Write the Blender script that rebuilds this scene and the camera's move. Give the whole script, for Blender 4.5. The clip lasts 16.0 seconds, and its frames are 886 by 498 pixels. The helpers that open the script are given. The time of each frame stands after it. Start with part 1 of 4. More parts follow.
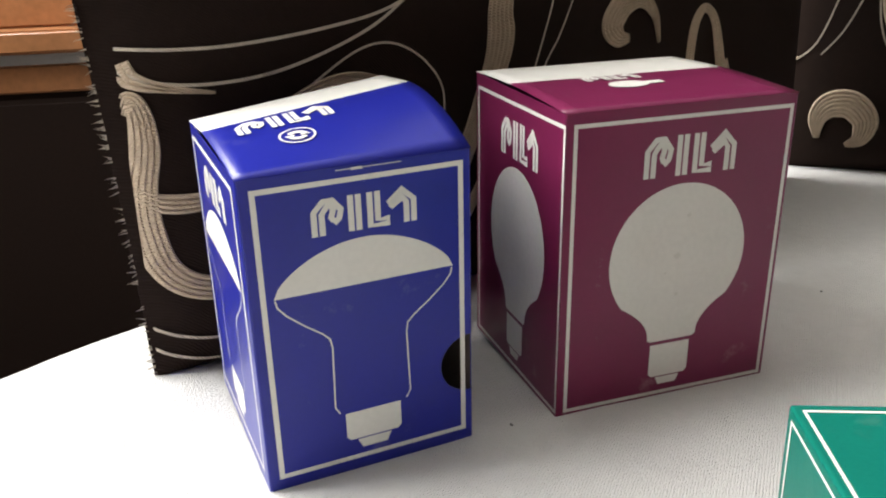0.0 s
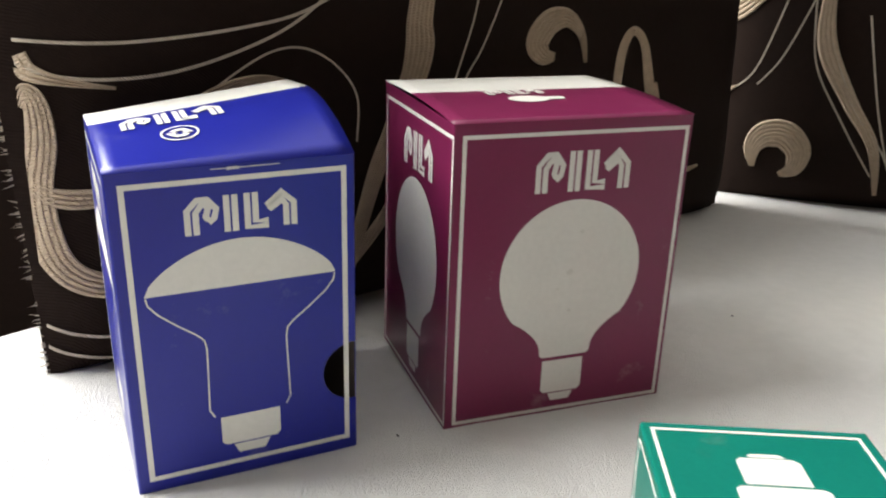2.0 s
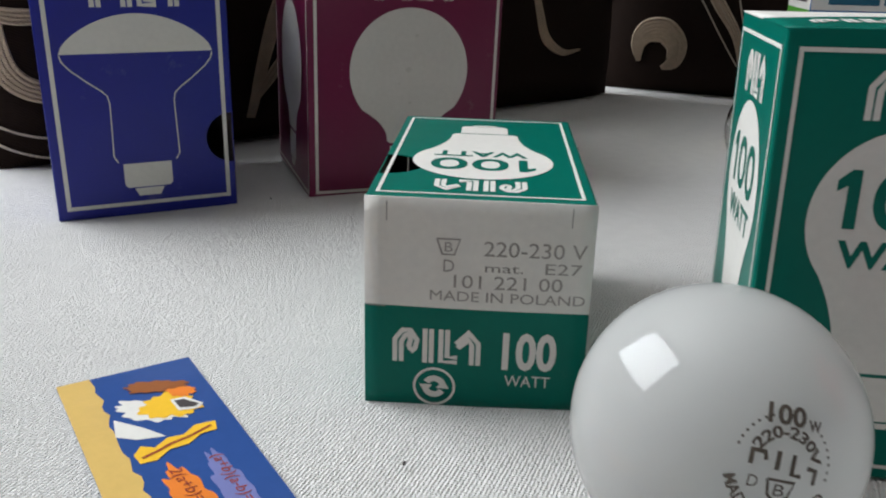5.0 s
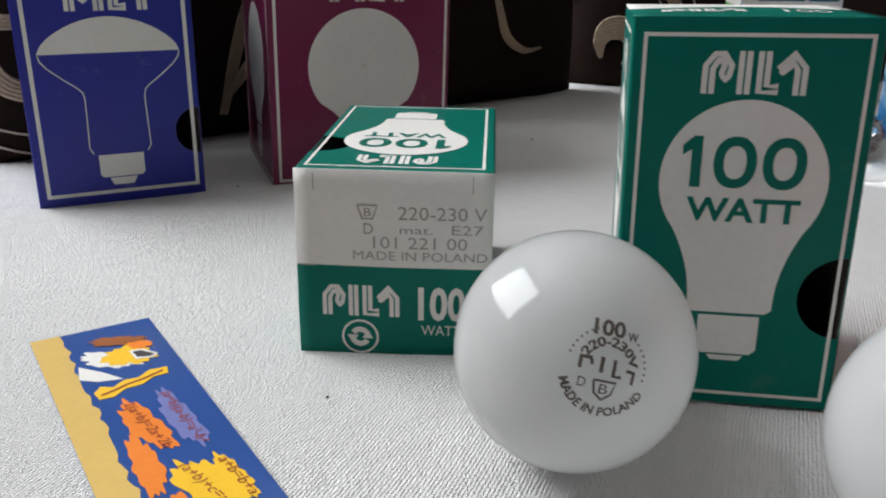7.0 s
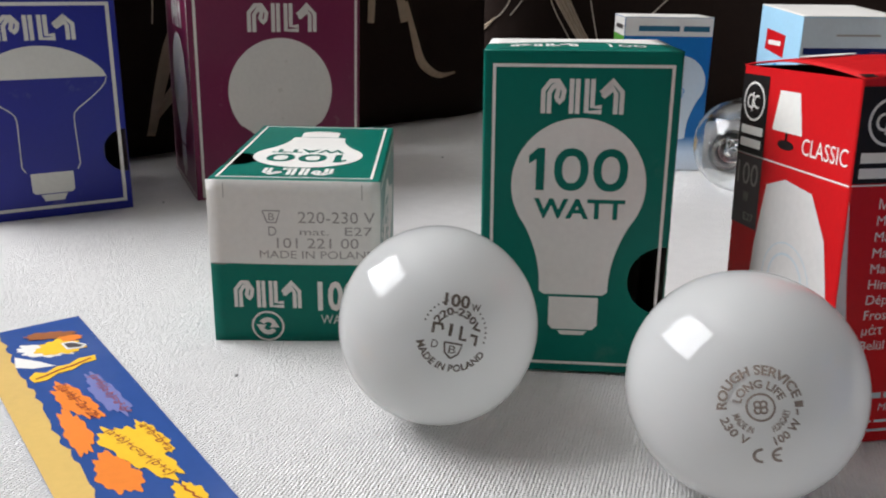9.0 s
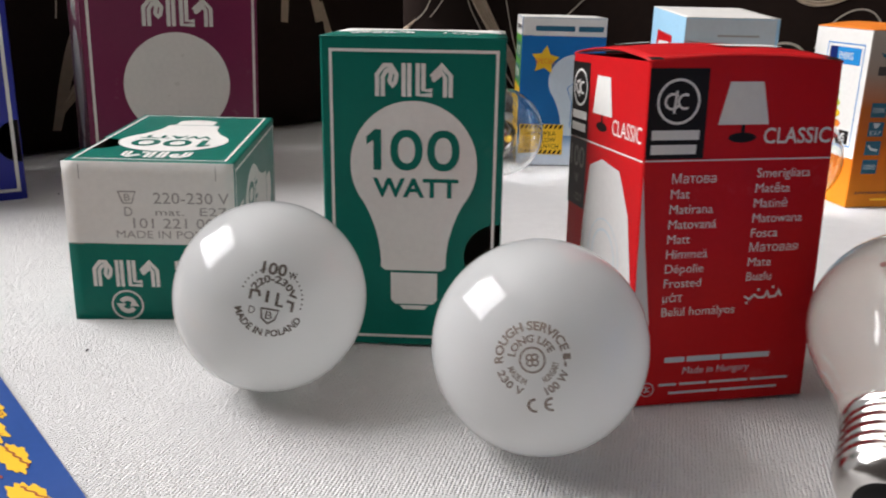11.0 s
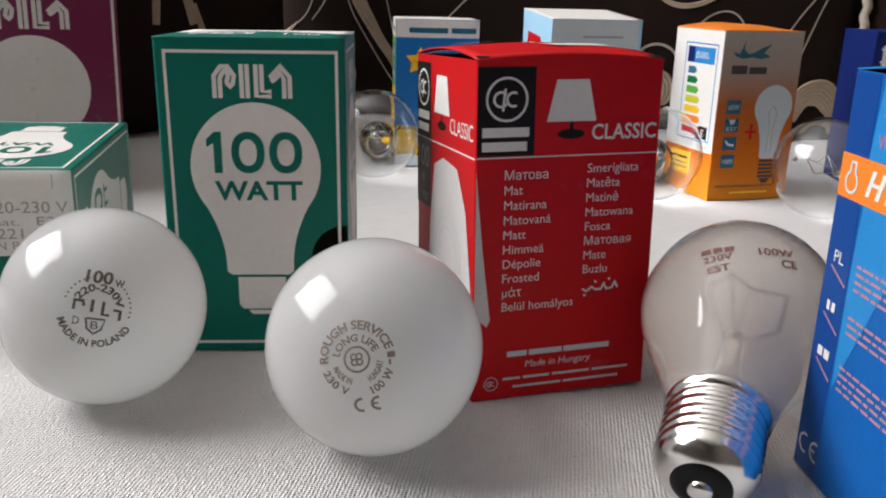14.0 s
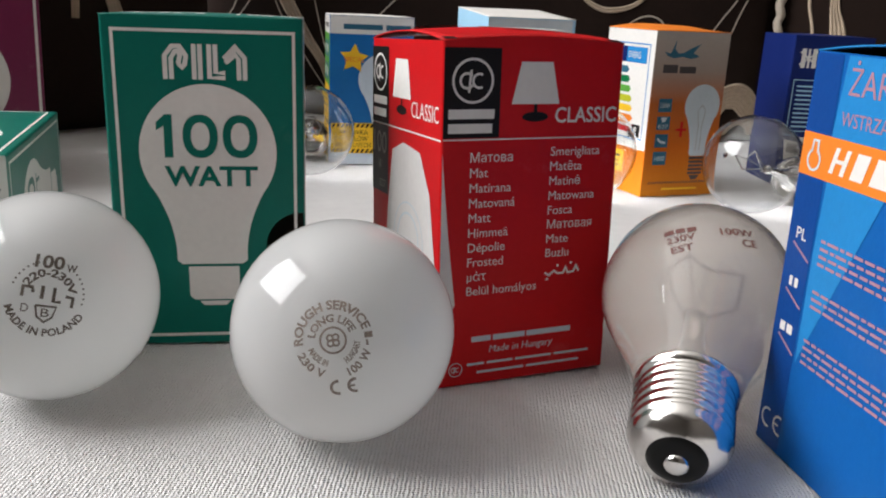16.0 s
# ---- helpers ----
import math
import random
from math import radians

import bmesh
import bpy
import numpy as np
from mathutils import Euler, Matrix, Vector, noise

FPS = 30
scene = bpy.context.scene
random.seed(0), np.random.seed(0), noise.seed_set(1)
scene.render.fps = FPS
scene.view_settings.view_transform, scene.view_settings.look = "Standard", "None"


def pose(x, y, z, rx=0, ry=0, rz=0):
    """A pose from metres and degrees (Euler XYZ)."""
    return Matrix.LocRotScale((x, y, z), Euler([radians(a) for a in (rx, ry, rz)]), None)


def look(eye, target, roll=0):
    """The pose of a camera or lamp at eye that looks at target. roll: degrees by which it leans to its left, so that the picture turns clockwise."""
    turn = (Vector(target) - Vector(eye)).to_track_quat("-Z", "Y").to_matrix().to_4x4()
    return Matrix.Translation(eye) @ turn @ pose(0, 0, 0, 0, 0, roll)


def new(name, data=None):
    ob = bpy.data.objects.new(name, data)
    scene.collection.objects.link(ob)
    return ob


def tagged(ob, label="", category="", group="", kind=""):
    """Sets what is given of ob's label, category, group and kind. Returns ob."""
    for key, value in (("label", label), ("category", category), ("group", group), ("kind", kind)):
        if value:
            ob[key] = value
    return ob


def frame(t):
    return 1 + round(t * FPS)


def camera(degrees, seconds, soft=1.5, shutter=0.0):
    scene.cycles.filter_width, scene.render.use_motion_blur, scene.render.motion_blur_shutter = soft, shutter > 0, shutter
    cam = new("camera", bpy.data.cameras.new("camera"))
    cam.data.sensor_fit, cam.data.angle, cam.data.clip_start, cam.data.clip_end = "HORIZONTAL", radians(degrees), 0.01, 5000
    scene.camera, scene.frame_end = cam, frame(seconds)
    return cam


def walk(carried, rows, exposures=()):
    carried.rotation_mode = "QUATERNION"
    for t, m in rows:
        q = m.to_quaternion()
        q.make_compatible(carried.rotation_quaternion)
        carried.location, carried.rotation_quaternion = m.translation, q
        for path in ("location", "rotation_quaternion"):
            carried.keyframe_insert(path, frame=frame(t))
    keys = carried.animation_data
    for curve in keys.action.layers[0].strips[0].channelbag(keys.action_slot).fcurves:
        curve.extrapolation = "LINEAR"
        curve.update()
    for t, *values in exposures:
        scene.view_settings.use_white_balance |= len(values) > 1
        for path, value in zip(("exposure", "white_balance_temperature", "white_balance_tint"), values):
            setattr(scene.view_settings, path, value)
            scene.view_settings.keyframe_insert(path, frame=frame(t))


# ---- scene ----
cam = camera(55.13, 16.0, soft=2.0, shutter=0.4)
PATH = [
    (0, (0.1802, 0.1495, 0.1872), (0.3297, 2.0221, -0.4990), -2.32),
    (0.5, (0.1890, 0.1629, 0.1851), (0.3416, 2.0331, -0.5070), -1.73),
    (1, (0.2062, 0.1744, 0.1779), (0.3741, 2.0456, -0.5079), -0.93),
    (1.5, (0.2101, 0.1689, 0.1796), (0.3783, 2.0492, -0.4808), -0.29),
    (2, (0.2137, 0.1467, 0.1829), (0.4195, 2.0274, -0.4659), 0.62),
    (2.5, (0.2240, 0.1134, 0.1800), (0.4491, 1.9948, -0.4601), 0.89),
    (3, (0.2349, 0.1030, 0.1610), (0.4723, 1.9845, -0.4742), 1.00),
    (3.5, (0.2437, 0.0898, 0.1352), (0.4826, 1.9688, -0.5067), 1.22),
    (4, (0.2521, 0.0764, 0.1370), (0.4877, 1.9518, -0.5167), 1.13),
    (4.5, (0.2613, 0.0470, 0.1235), (0.4835, 1.9166, -0.5511), 1.25),
    (7, (0.2886, -0.0147, 0.1239), (0.5083, 1.8584, -0.5418), 0.32),
    (7.5, (0.2939, -0.0327, 0.1291), (0.5642, 1.8397, -0.5198), 0.48),
    (8, (0.2939, -0.0457, 0.1307), (0.6023, 1.8264, -0.5017), 0.55),
    (10.5, (0.3252, -0.0777, 0.1276), (0.7522, 1.7809, -0.4748), 1.20),
    (11, (0.3367, -0.0851, 0.1251), (0.7857, 1.7706, -0.4705), 1.42),
    (11.5, (0.3491, -0.0933, 0.1248), (0.8157, 1.7593, -0.4672), 1.65),
    (12, (0.3575, -0.0979, 0.1189), (0.8367, 1.7523, -0.4704), 1.56),
    (12.5, (0.3670, -0.1008, 0.1211), (0.8607, 1.7450, -0.4701), 1.38),
    (13, (0.3687, -0.0942, 0.1124), (0.8905, 1.7413, -0.4866), 1.23),
    (13.5, (0.3590, -0.0953, 0.1230), (0.9555, 1.7212, -0.4638), 1.27),
    (14, (0.3576, -0.0912, 0.1246), (1.0079, 1.7080, -0.4586), 1.53),
    (14.5, (0.3552, -0.0845, 0.1144), (1.0723, 1.6912, -0.4625), 1.97),
    (15, (0.3502, -0.0864, 0.1205), (1.1195, 1.6710, -0.4451), 2.37),
    (15.5, (0.3460, -0.0852, 0.1170), (1.1514, 1.6582, -0.4414), 2.52),
    (16, (0.3445, -0.0846, 0.1158), (1.1801, 1.6452, -0.4403), 2.70),
]
walk(cam, [(t, look(eye, target, roll)) for t, eye, target, roll in PATH],
     [(0.0, -0.2, 7000, 11), (1.0, -0.12, 7000, 11), (2.0, -0.15, 7000, 10), (2.5, -0.25, 6850, 9), (3.0, -0.5, 6700, 8), (3.5, -0.72, 6650, 8),
      (4.5, -1.15, 6450, 9), (8.0, -0.95, 6500, 12), (10.5, -0.78, 6700, 15), (13.5, -0.85, 6800, 16), (16.0, -0.82, 6750, 14)])

# ---- light ----
world = bpy.data.worlds.new("sky")
scene.world = world
world.use_nodes = True
wn, wl = world.node_tree.nodes, world.node_tree.links
sky = wn.new("ShaderNodeTexSky")
sky.sky_type, sky.sun_disc = "NISHITA", False
sky.sun_elevation, sky.sun_rotation = radians(40), radians(-70)
wl.new(sky.outputs[0], wn["Background"].inputs[0])
wn["Background"].inputs[1].default_value = 0.12


def window_light(name, where, target, wide, high, watts, colour):
    data = bpy.data.lights.new(name, "AREA")
    data.shape, data.size, data.size_y, data.energy, data.color = "RECTANGLE", wide, high, watts, colour
    ob = new(name, data)
    ob.matrix_world = look(where, target)
    return ob


window_light("window_daylight", (-0.84, 1.10, 1.32), (1.0, 1.10, 1.32), 1.72, 1.34, 165, (0.93, 0.97, 1.0))


# ---- materials ----
def material(name, colour, rough=0.5, metal=0.0, spec=0.5, vary=0.06, scale=60.0, bump=0.0, bump_scale=400.0, coat=0.0, wear=0.0):
    """A painted, printed or woven surface: two scales of colour variation and fine relief."""
    m = bpy.data.materials.new(name)
    m.use_nodes = True
    n, l = m.node_tree.nodes, m.node_tree.links
    b = n["Principled BSDF"]
    b.inputs["Roughness"].default_value, b.inputs["Metallic"].default_value = rough, metal
    b.inputs["Specular IOR Level"].default_value, b.inputs["Coat Weight"].default_value = spec, coat
    tc = n.new("ShaderNodeTexCoord")
    big, small = n.new("ShaderNodeTexNoise"), n.new("ShaderNodeTexNoise")
    big.inputs["Scale"].default_value, small.inputs["Scale"].default_value = scale, scale * 9
    big.inputs["Detail"].default_value = 4
    for x in (big, small):
        l.new(tc.outputs["Object"], x.inputs["Vector"])
    add = n.new("ShaderNodeMath")
    add.operation = "ADD"
    l.new(big.outputs[0], add.inputs[0])
    l.new(small.outputs[0], add.inputs[1])
    rng = n.new("ShaderNodeMapRange")
    rng.inputs[1].default_value, rng.inputs[2].default_value = 0.6, 1.4
    rng.inputs[3].default_value, rng.inputs[4].default_value = 1 - vary, 1 + vary
    l.new(add.outputs[0], rng.inputs[0])
    mul = n.new("ShaderNodeMix")
    mul.data_type, mul.blend_type = "RGBA", "MULTIPLY"
    mul.inputs[0].default_value = 1
    mul.inputs[6].default_value = (*colour, 1)
    l.new(rng.outputs[0], mul.inputs[7])
    l.new(mul.outputs[2], b.inputs["Base Color"])
    if wear:
        scuff, edge, rub = n.new("ShaderNodeTexNoise"), n.new("ShaderNodeMapRange"), n.new("ShaderNodeMix")
        scuff.inputs["Scale"].default_value, scuff.inputs["Detail"].default_value, scuff.inputs["Roughness"].default_value = 38, 9, 0.72
        edge.inputs[1].default_value, edge.inputs[2].default_value, edge.inputs[4].default_value = 0.60, 0.78, wear
        rub.data_type = "RGBA"
        rub.inputs[7].default_value = (0.6, 0.56, 0.54, 1)
        l.new(tc.outputs["Object"], scuff.inputs["Vector"])
        l.new(scuff.outputs[0], edge.inputs[0])
        l.new(edge.outputs[0], rub.inputs[0])
        l.new(mul.outputs[2], rub.inputs[6])
        l.new(rub.outputs[2], b.inputs["Base Color"])
    rr = n.new("ShaderNodeMapRange")
    rr.inputs[3].default_value, rr.inputs[4].default_value = max(rough * 0.8, 0.02), min(rough * 1.2, 1)
    l.new(big.outputs[0], rr.inputs[0])
    l.new(rr.outputs[0], b.inputs["Roughness"])
    if bump:
        fine = n.new("ShaderNodeTexNoise")
        fine.inputs["Scale"].default_value, fine.inputs["Detail"].default_value = bump_scale, 5
        l.new(tc.outputs["Object"], fine.inputs["Vector"])
        bp = n.new("ShaderNodeBump")
        bp.inputs["Strength"].default_value, bp.inputs["Distance"].default_value = bump, 0.0004
        l.new(fine.outputs[0], bp.inputs["Height"])
        l.new(bp.outputs[0], b.inputs["Normal"])
    return m


def card(name, colour, rough=0.42, wear=0.0):
    return material(name, colour, rough, vary=0.05, scale=45, bump=0.12, bump_scale=900, spec=0.14, wear=wear)


def gradient_card(name, axis, stops, rough=0.4):
    """Printed card whose ink fades along one axis of the thing, in metres."""
    m = card(name, (1, 1, 1), rough)
    n, l = m.node_tree.nodes, m.node_tree.links
    tc, sep, ramp, rng = n.new("ShaderNodeTexCoord"), n.new("ShaderNodeSeparateXYZ"), n.new("ShaderNodeValToRGB"), n.new("ShaderNodeMapRange")
    l.new(tc.outputs["Object"], sep.inputs[0])
    rng.inputs[2].default_value = 0.11
    l.new(sep.outputs[axis], rng.inputs[0])
    l.new(rng.outputs[0], ramp.inputs[0])
    e = ramp.color_ramp.elements
    while len(e) < len(stops):
        e.new(0.5)
    for el, (at, c) in zip(e, stops):
        el.position, el.color = at, (*c, 1)
    mix = [x for x in n if x.bl_idname == "ShaderNodeMix"][0]
    l.new(ramp.outputs[0], mix.inputs[6])
    return m


def cloth_material():
    m = material("white_cotton", (0.84, 0.825, 0.805), 0.95, spec=0.12, vary=0.04, scale=14)
    n, l = m.node_tree.nodes, m.node_tree.links
    tc = n.new("ShaderNodeTexCoord")
    mapping = n.new("ShaderNodeMapping")
    mapping.inputs["Rotation"].default_value = (0, 0, radians(28))
    l.new(tc.outputs["Object"], mapping.inputs[0])
    heights = []
    for axis, size in (("X", 290), ("Y", 340)):
        w = n.new("ShaderNodeTexWave")
        w.bands_direction = axis
        w.inputs["Scale"].default_value, w.inputs["Distortion"].default_value = size, 3.5
        w.inputs["Detail"].default_value, w.inputs["Detail Scale"].default_value = 2, 3
        l.new(mapping.outputs[0], w.inputs[0])
        heights.append(w)
    add = n.new("ShaderNodeMath")
    add.operation = "ADD"
    l.new(heights[0].outputs["Fac"], add.inputs[0])
    l.new(heights[1].outputs["Fac"], add.inputs[1])
    threads = []
    for sx, sy in ((1.0, 0.25), (0.25, 1.0)):
        mp, slub = n.new("ShaderNodeMapping"), n.new("ShaderNodeTexNoise")
        mp.inputs["Rotation"].default_value, mp.inputs["Scale"].default_value = (0, 0, radians(28)), (sx, sy, 1)
        slub.inputs["Scale"].default_value, slub.inputs["Detail"].default_value = 900, 2
        l.new(tc.outputs["Object"], mp.inputs[0])
        l.new(mp.outputs[0], slub.inputs[0])
        threads.append(slub)
    slub = n.new("ShaderNodeMath")
    slub.operation = "MULTIPLY_ADD"
    slub.inputs[1].default_value = 2.2
    l.new(threads[0].outputs[0], slub.inputs[0])
    twice = n.new("ShaderNodeMath")
    twice.operation = "MULTIPLY"
    twice.inputs[1].default_value = 2.2
    l.new(threads[1].outputs[0], twice.inputs[0])
    l.new(twice.outputs[0], slub.inputs[2])
    add2 = n.new("ShaderNodeMath")
    add2.operation = "ADD"
    l.new(add.outputs[0], add2.inputs[0])
    l.new(slub.outputs[0], add2.inputs[1])
    bp = n.new("ShaderNodeBump")
    bp.inputs["Strength"].default_value, bp.inputs["Distance"].default_value = 0.8, 0.0006
    l.new(add2.outputs[0], bp.inputs["Height"])
    l.new(bp.outputs[0], n["Principled BSDF"].inputs["Normal"])
    n["Principled BSDF"].inputs["Sheen Weight"].default_value = 0.15
    return m


def woven(name, colour, rough, band, strength, vary=0.15):
    """Upholstery or embroidery with fine ribs."""
    m = material(name, colour, rough, spec=0.25, vary=vary, scale=25)
    n, l = m.node_tree.nodes, m.node_tree.links
    tc, w, bp = n.new("ShaderNodeTexCoord"), n.new("ShaderNodeTexWave"), n.new("ShaderNodeBump")
    w.bands_direction = "DIAGONAL"
    w.inputs["Scale"].default_value, w.inputs["Distortion"].default_value = band, 3
    bp.inputs["Strength"].default_value, bp.inputs["Distance"].default_value = strength, 0.0006
    l.new(tc.outputs["Object"], w.inputs[0])
    l.new(w.outputs["Fac"], bp.inputs["Height"])
    l.new(bp.outputs[0], n["Principled BSDF"].inputs["Normal"])
    return m


def glass_material(name, colour, rough, ior=1.45):
    m = bpy.data.materials.new(name)
    m.use_nodes = True
    b = m.node_tree.nodes["Principled BSDF"]
    b.inputs["Base Color"].default_value = (*colour, 1)
    b.inputs["Roughness"].default_value, b.inputs["IOR"].default_value, b.inputs["Transmission Weight"].default_value = rough, ior, 1.0
    return m


WHITE = card("white_print", (0.74, 0.72, 0.68), 0.5)
BARE = card("bare_white_card", (0.72, 0.70, 0.66), 0.6)
BLUE = card("royal_blue_print", (0.013, 0.019, 0.27), 0.3, 0.18)
PURPLE = card("plum_print", (0.185, 0.018, 0.070), 0.3, 0.3)
for glossy in (BLUE, PURPLE):
    glossy.node_tree.nodes["Principled BSDF"].inputs["Specular IOR Level"].default_value = 0.32
GREEN = card("green_print", (0.0, 0.145, 0.108), 0.32, 0.06)
RED = card("red_print", (0.57, 0.010, 0.013), 0.35, 0.08)
BLACK = card("black_print", (0.012, 0.010, 0.010), 0.4)
DARKGREY = card("dark_grey_print", (0.07, 0.06, 0.06), 0.4)
GREY = card("grey_print", (0.33, 0.31, 0.29), 0.5)
INSIDE = card("brown_card_inside", (0.16, 0.13, 0.11), 0.8)
SKYBLUE = card("sky_blue_print", (0.014, 0.215, 0.52), 0.35)
MIDBLUE = card("mid_blue_print", (0.003, 0.105, 0.37), 0.35)
NAVY = card("navy_print", (0.007, 0.018, 0.115), 0.35)
PALEBLUE = card("pale_blue_print", (0.36, 0.62, 0.80), 0.4)
ORANGE = card("orange_print", (0.80, 0.22, 0.03), 0.4)
YELLOW = card("yellow_print", (0.85, 0.50, 0.03), 0.4)
LEAF = card("leaf_green_print", (0.10, 0.35, 0.05), 0.4)
SALMON = card("salmon_print", (0.40, 0.21, 0.27), 0.4)
TEAL = card("dark_teal_print", (0.03, 0.13, 0.20), 0.4)
PALE = card("pale_bulb_print", (0.55, 0.62, 0.66), 0.4)
ORANGE_FADE = gradient_card("orange_fade_print", 2, ((0.0, (0.60, 0.20, 0.012)), (0.30, (0.56, 0.125, 0.008)), (0.55, (0.46, 0.12, 0.025)), (0.74, (0.36, 0.28, 0.23)), (1.0, (0.40, 0.37, 0.34))))
BLUE_FADE = gradient_card("blue_fade_print", 2, ((0.0, (0.55, 0.60, 0.66)), (0.12, (0.5, 0.6, 0.7)), (0.22, (0.012, 0.13, 0.34)), (0.80, (0.008, 0.15, 0.42)), (1.0, (0.008, 0.16, 0.44))))
GLOW_PRINT = card("soft_white_bulb_print", (0.66, 0.64, 0.62), 0.35)
CLOTH = cloth_material()
SOFA = woven("dark_brown_upholstery", (0.017, 0.0095, 0.007), 0.85, 420, 0.3)
SOFA.node_tree.nodes["Principled BSDF"].inputs["Specular IOR Level"].default_value = 0.12
BEIGE = woven("beige_embroidery", (0.56, 0.44, 0.32), 0.55, 420, 0.8)
CORD = woven("pale_thread", (0.60, 0.52, 0.42), 0.6, 500, 0.8)
WOOD = material("varnished_wood", (0.40, 0.17, 0.07), 0.35, vary=0.2, scale=18, bump=0.1, bump_scale=60)
WALL = material("dull_wall_paint", (0.21, 0.19, 0.17), 0.9, vary=0.05, scale=3)
CEIL = material("ceiling_paint", (0.82, 0.80, 0.77), 0.9, vary=0.04, scale=3)
FLOOR = material("brown_floor_boards", (0.05, 0.028, 0.016), 0.6, vary=0.2, scale=6)


def opal_material():
    """Thin white glass: scatters light back and through, under a clear gloss."""
    m = bpy.data.materials.new("opal_glass")
    m.use_nodes = True
    n, l = m.node_tree.nodes, m.node_tree.links
    out = n["Material Output"]
    n.remove(n["Principled BSDF"])
    tc, cloud, tone = n.new("ShaderNodeTexCoord"), n.new("ShaderNodeTexNoise"), n.new("ShaderNodeMix")
    cloud.inputs["Scale"].default_value, cloud.inputs["Detail"].default_value = 30, 3
    tone.data_type = "RGBA"
    tone.inputs[6].default_value, tone.inputs[7].default_value = (0.93, 0.945, 0.93, 1), (0.955, 0.96, 0.95, 1)
    l.new(tc.outputs["Object"], cloud.inputs["Vector"])
    l.new(cloud.outputs[0], tone.inputs[0])
    near, far, body = n.new("ShaderNodeBsdfDiffuse"), n.new("ShaderNodeBsdfTranslucent"), n.new("ShaderNodeMixShader")
    body.inputs[0].default_value = 0.58
    gloss, rim, skin = n.new("ShaderNodeBsdfGlossy"), n.new("ShaderNodeFresnel"), n.new("ShaderNodeMixShader")
    gloss.inputs["Roughness"].default_value, rim.inputs["IOR"].default_value = 0.04, 1.45
    for b in (near, far):
        l.new(tone.outputs[2], b.inputs["Color"])
    l.new(near.outputs[0], body.inputs[1])
    l.new(far.outputs[0], body.inputs[2])
    l.new(rim.outputs[0], skin.inputs[0])
    l.new(body.outputs[0], skin.inputs[1])
    l.new(gloss.outputs[0], skin.inputs[2])
    l.new(skin.outputs[0], out.inputs["Surface"])
    return m


OPAL = opal_material()
FROST = glass_material("inside_frosted_glass", (0.86, 0.80, 0.74), 0.26, 1.2)
fb = FROST.node_tree.nodes["Principled BSDF"]
fb.inputs["Transmission Weight"].default_value, fb.inputs["Coat Weight"].default_value, fb.inputs["Coat Roughness"].default_value = 0.76, 1.0, 0.03
CLEAR = glass_material("clear_glass", (0.97, 0.98, 0.98), 0.0)
CHROME = material("bright_nickel", (0.78, 0.76, 0.73), 0.16, metal=1.0, vary=0.05, scale=80)
WIRE = material("dull_wire", (0.30, 0.29, 0.28), 0.35, metal=1.0, vary=0.05)
PITCH = material("black_insulator", (0.004, 0.004, 0.004), 0.4, spec=0.2, vary=0.1, scale=200)
INK = material("brown_stamp_ink", (0.13, 0.105, 0.085), 0.5, vary=0.35, scale=500)
FAINT = material("faded_brown_stamp_ink", (0.27, 0.215, 0.18), 0.5, vary=0.45, scale=400)
REDINK = material("dark_red_stamp_ink", (0.17, 0.06, 0.05), 0.5, vary=0.35, scale=500)


# ---- building helpers ----
def link(name, verts, faces, mats, parent=None, label="", smooth=False, index=None):
    me = bpy.data.meshes.new(name)
    me.from_pydata([tuple(v) for v in verts], [], faces)
    for m in mats if isinstance(mats, (list, tuple)) else (mats,):
        me.materials.append(m)
    if index:
        me.polygons.foreach_set("material_index", index)
    if smooth:
        me.polygons.foreach_set("use_smooth", [True] * len(me.polygons))
    me.update()
    ob = new(name, me)
    if parent:
        ob.parent = parent
    return tagged(ob, label)


def part(name, bm, mat, parent, label="", smooth=False):
    me = bpy.data.meshes.new(name)
    bm.to_mesh(me)
    bm.free()
    me.materials.append(mat)
    if smooth:
        me.polygons.foreach_set("use_smooth", [True] * len(me.polygons))
    ob = new(name, me)
    ob.parent = parent
    return tagged(ob, label)


def thing(name, m, label, category, group="", kind=""):
    ob = new(name)
    ob.empty_display_size = 0.02
    ob.matrix_world = m
    return tagged(ob, label, category, group, kind)


SLEEVE = {}


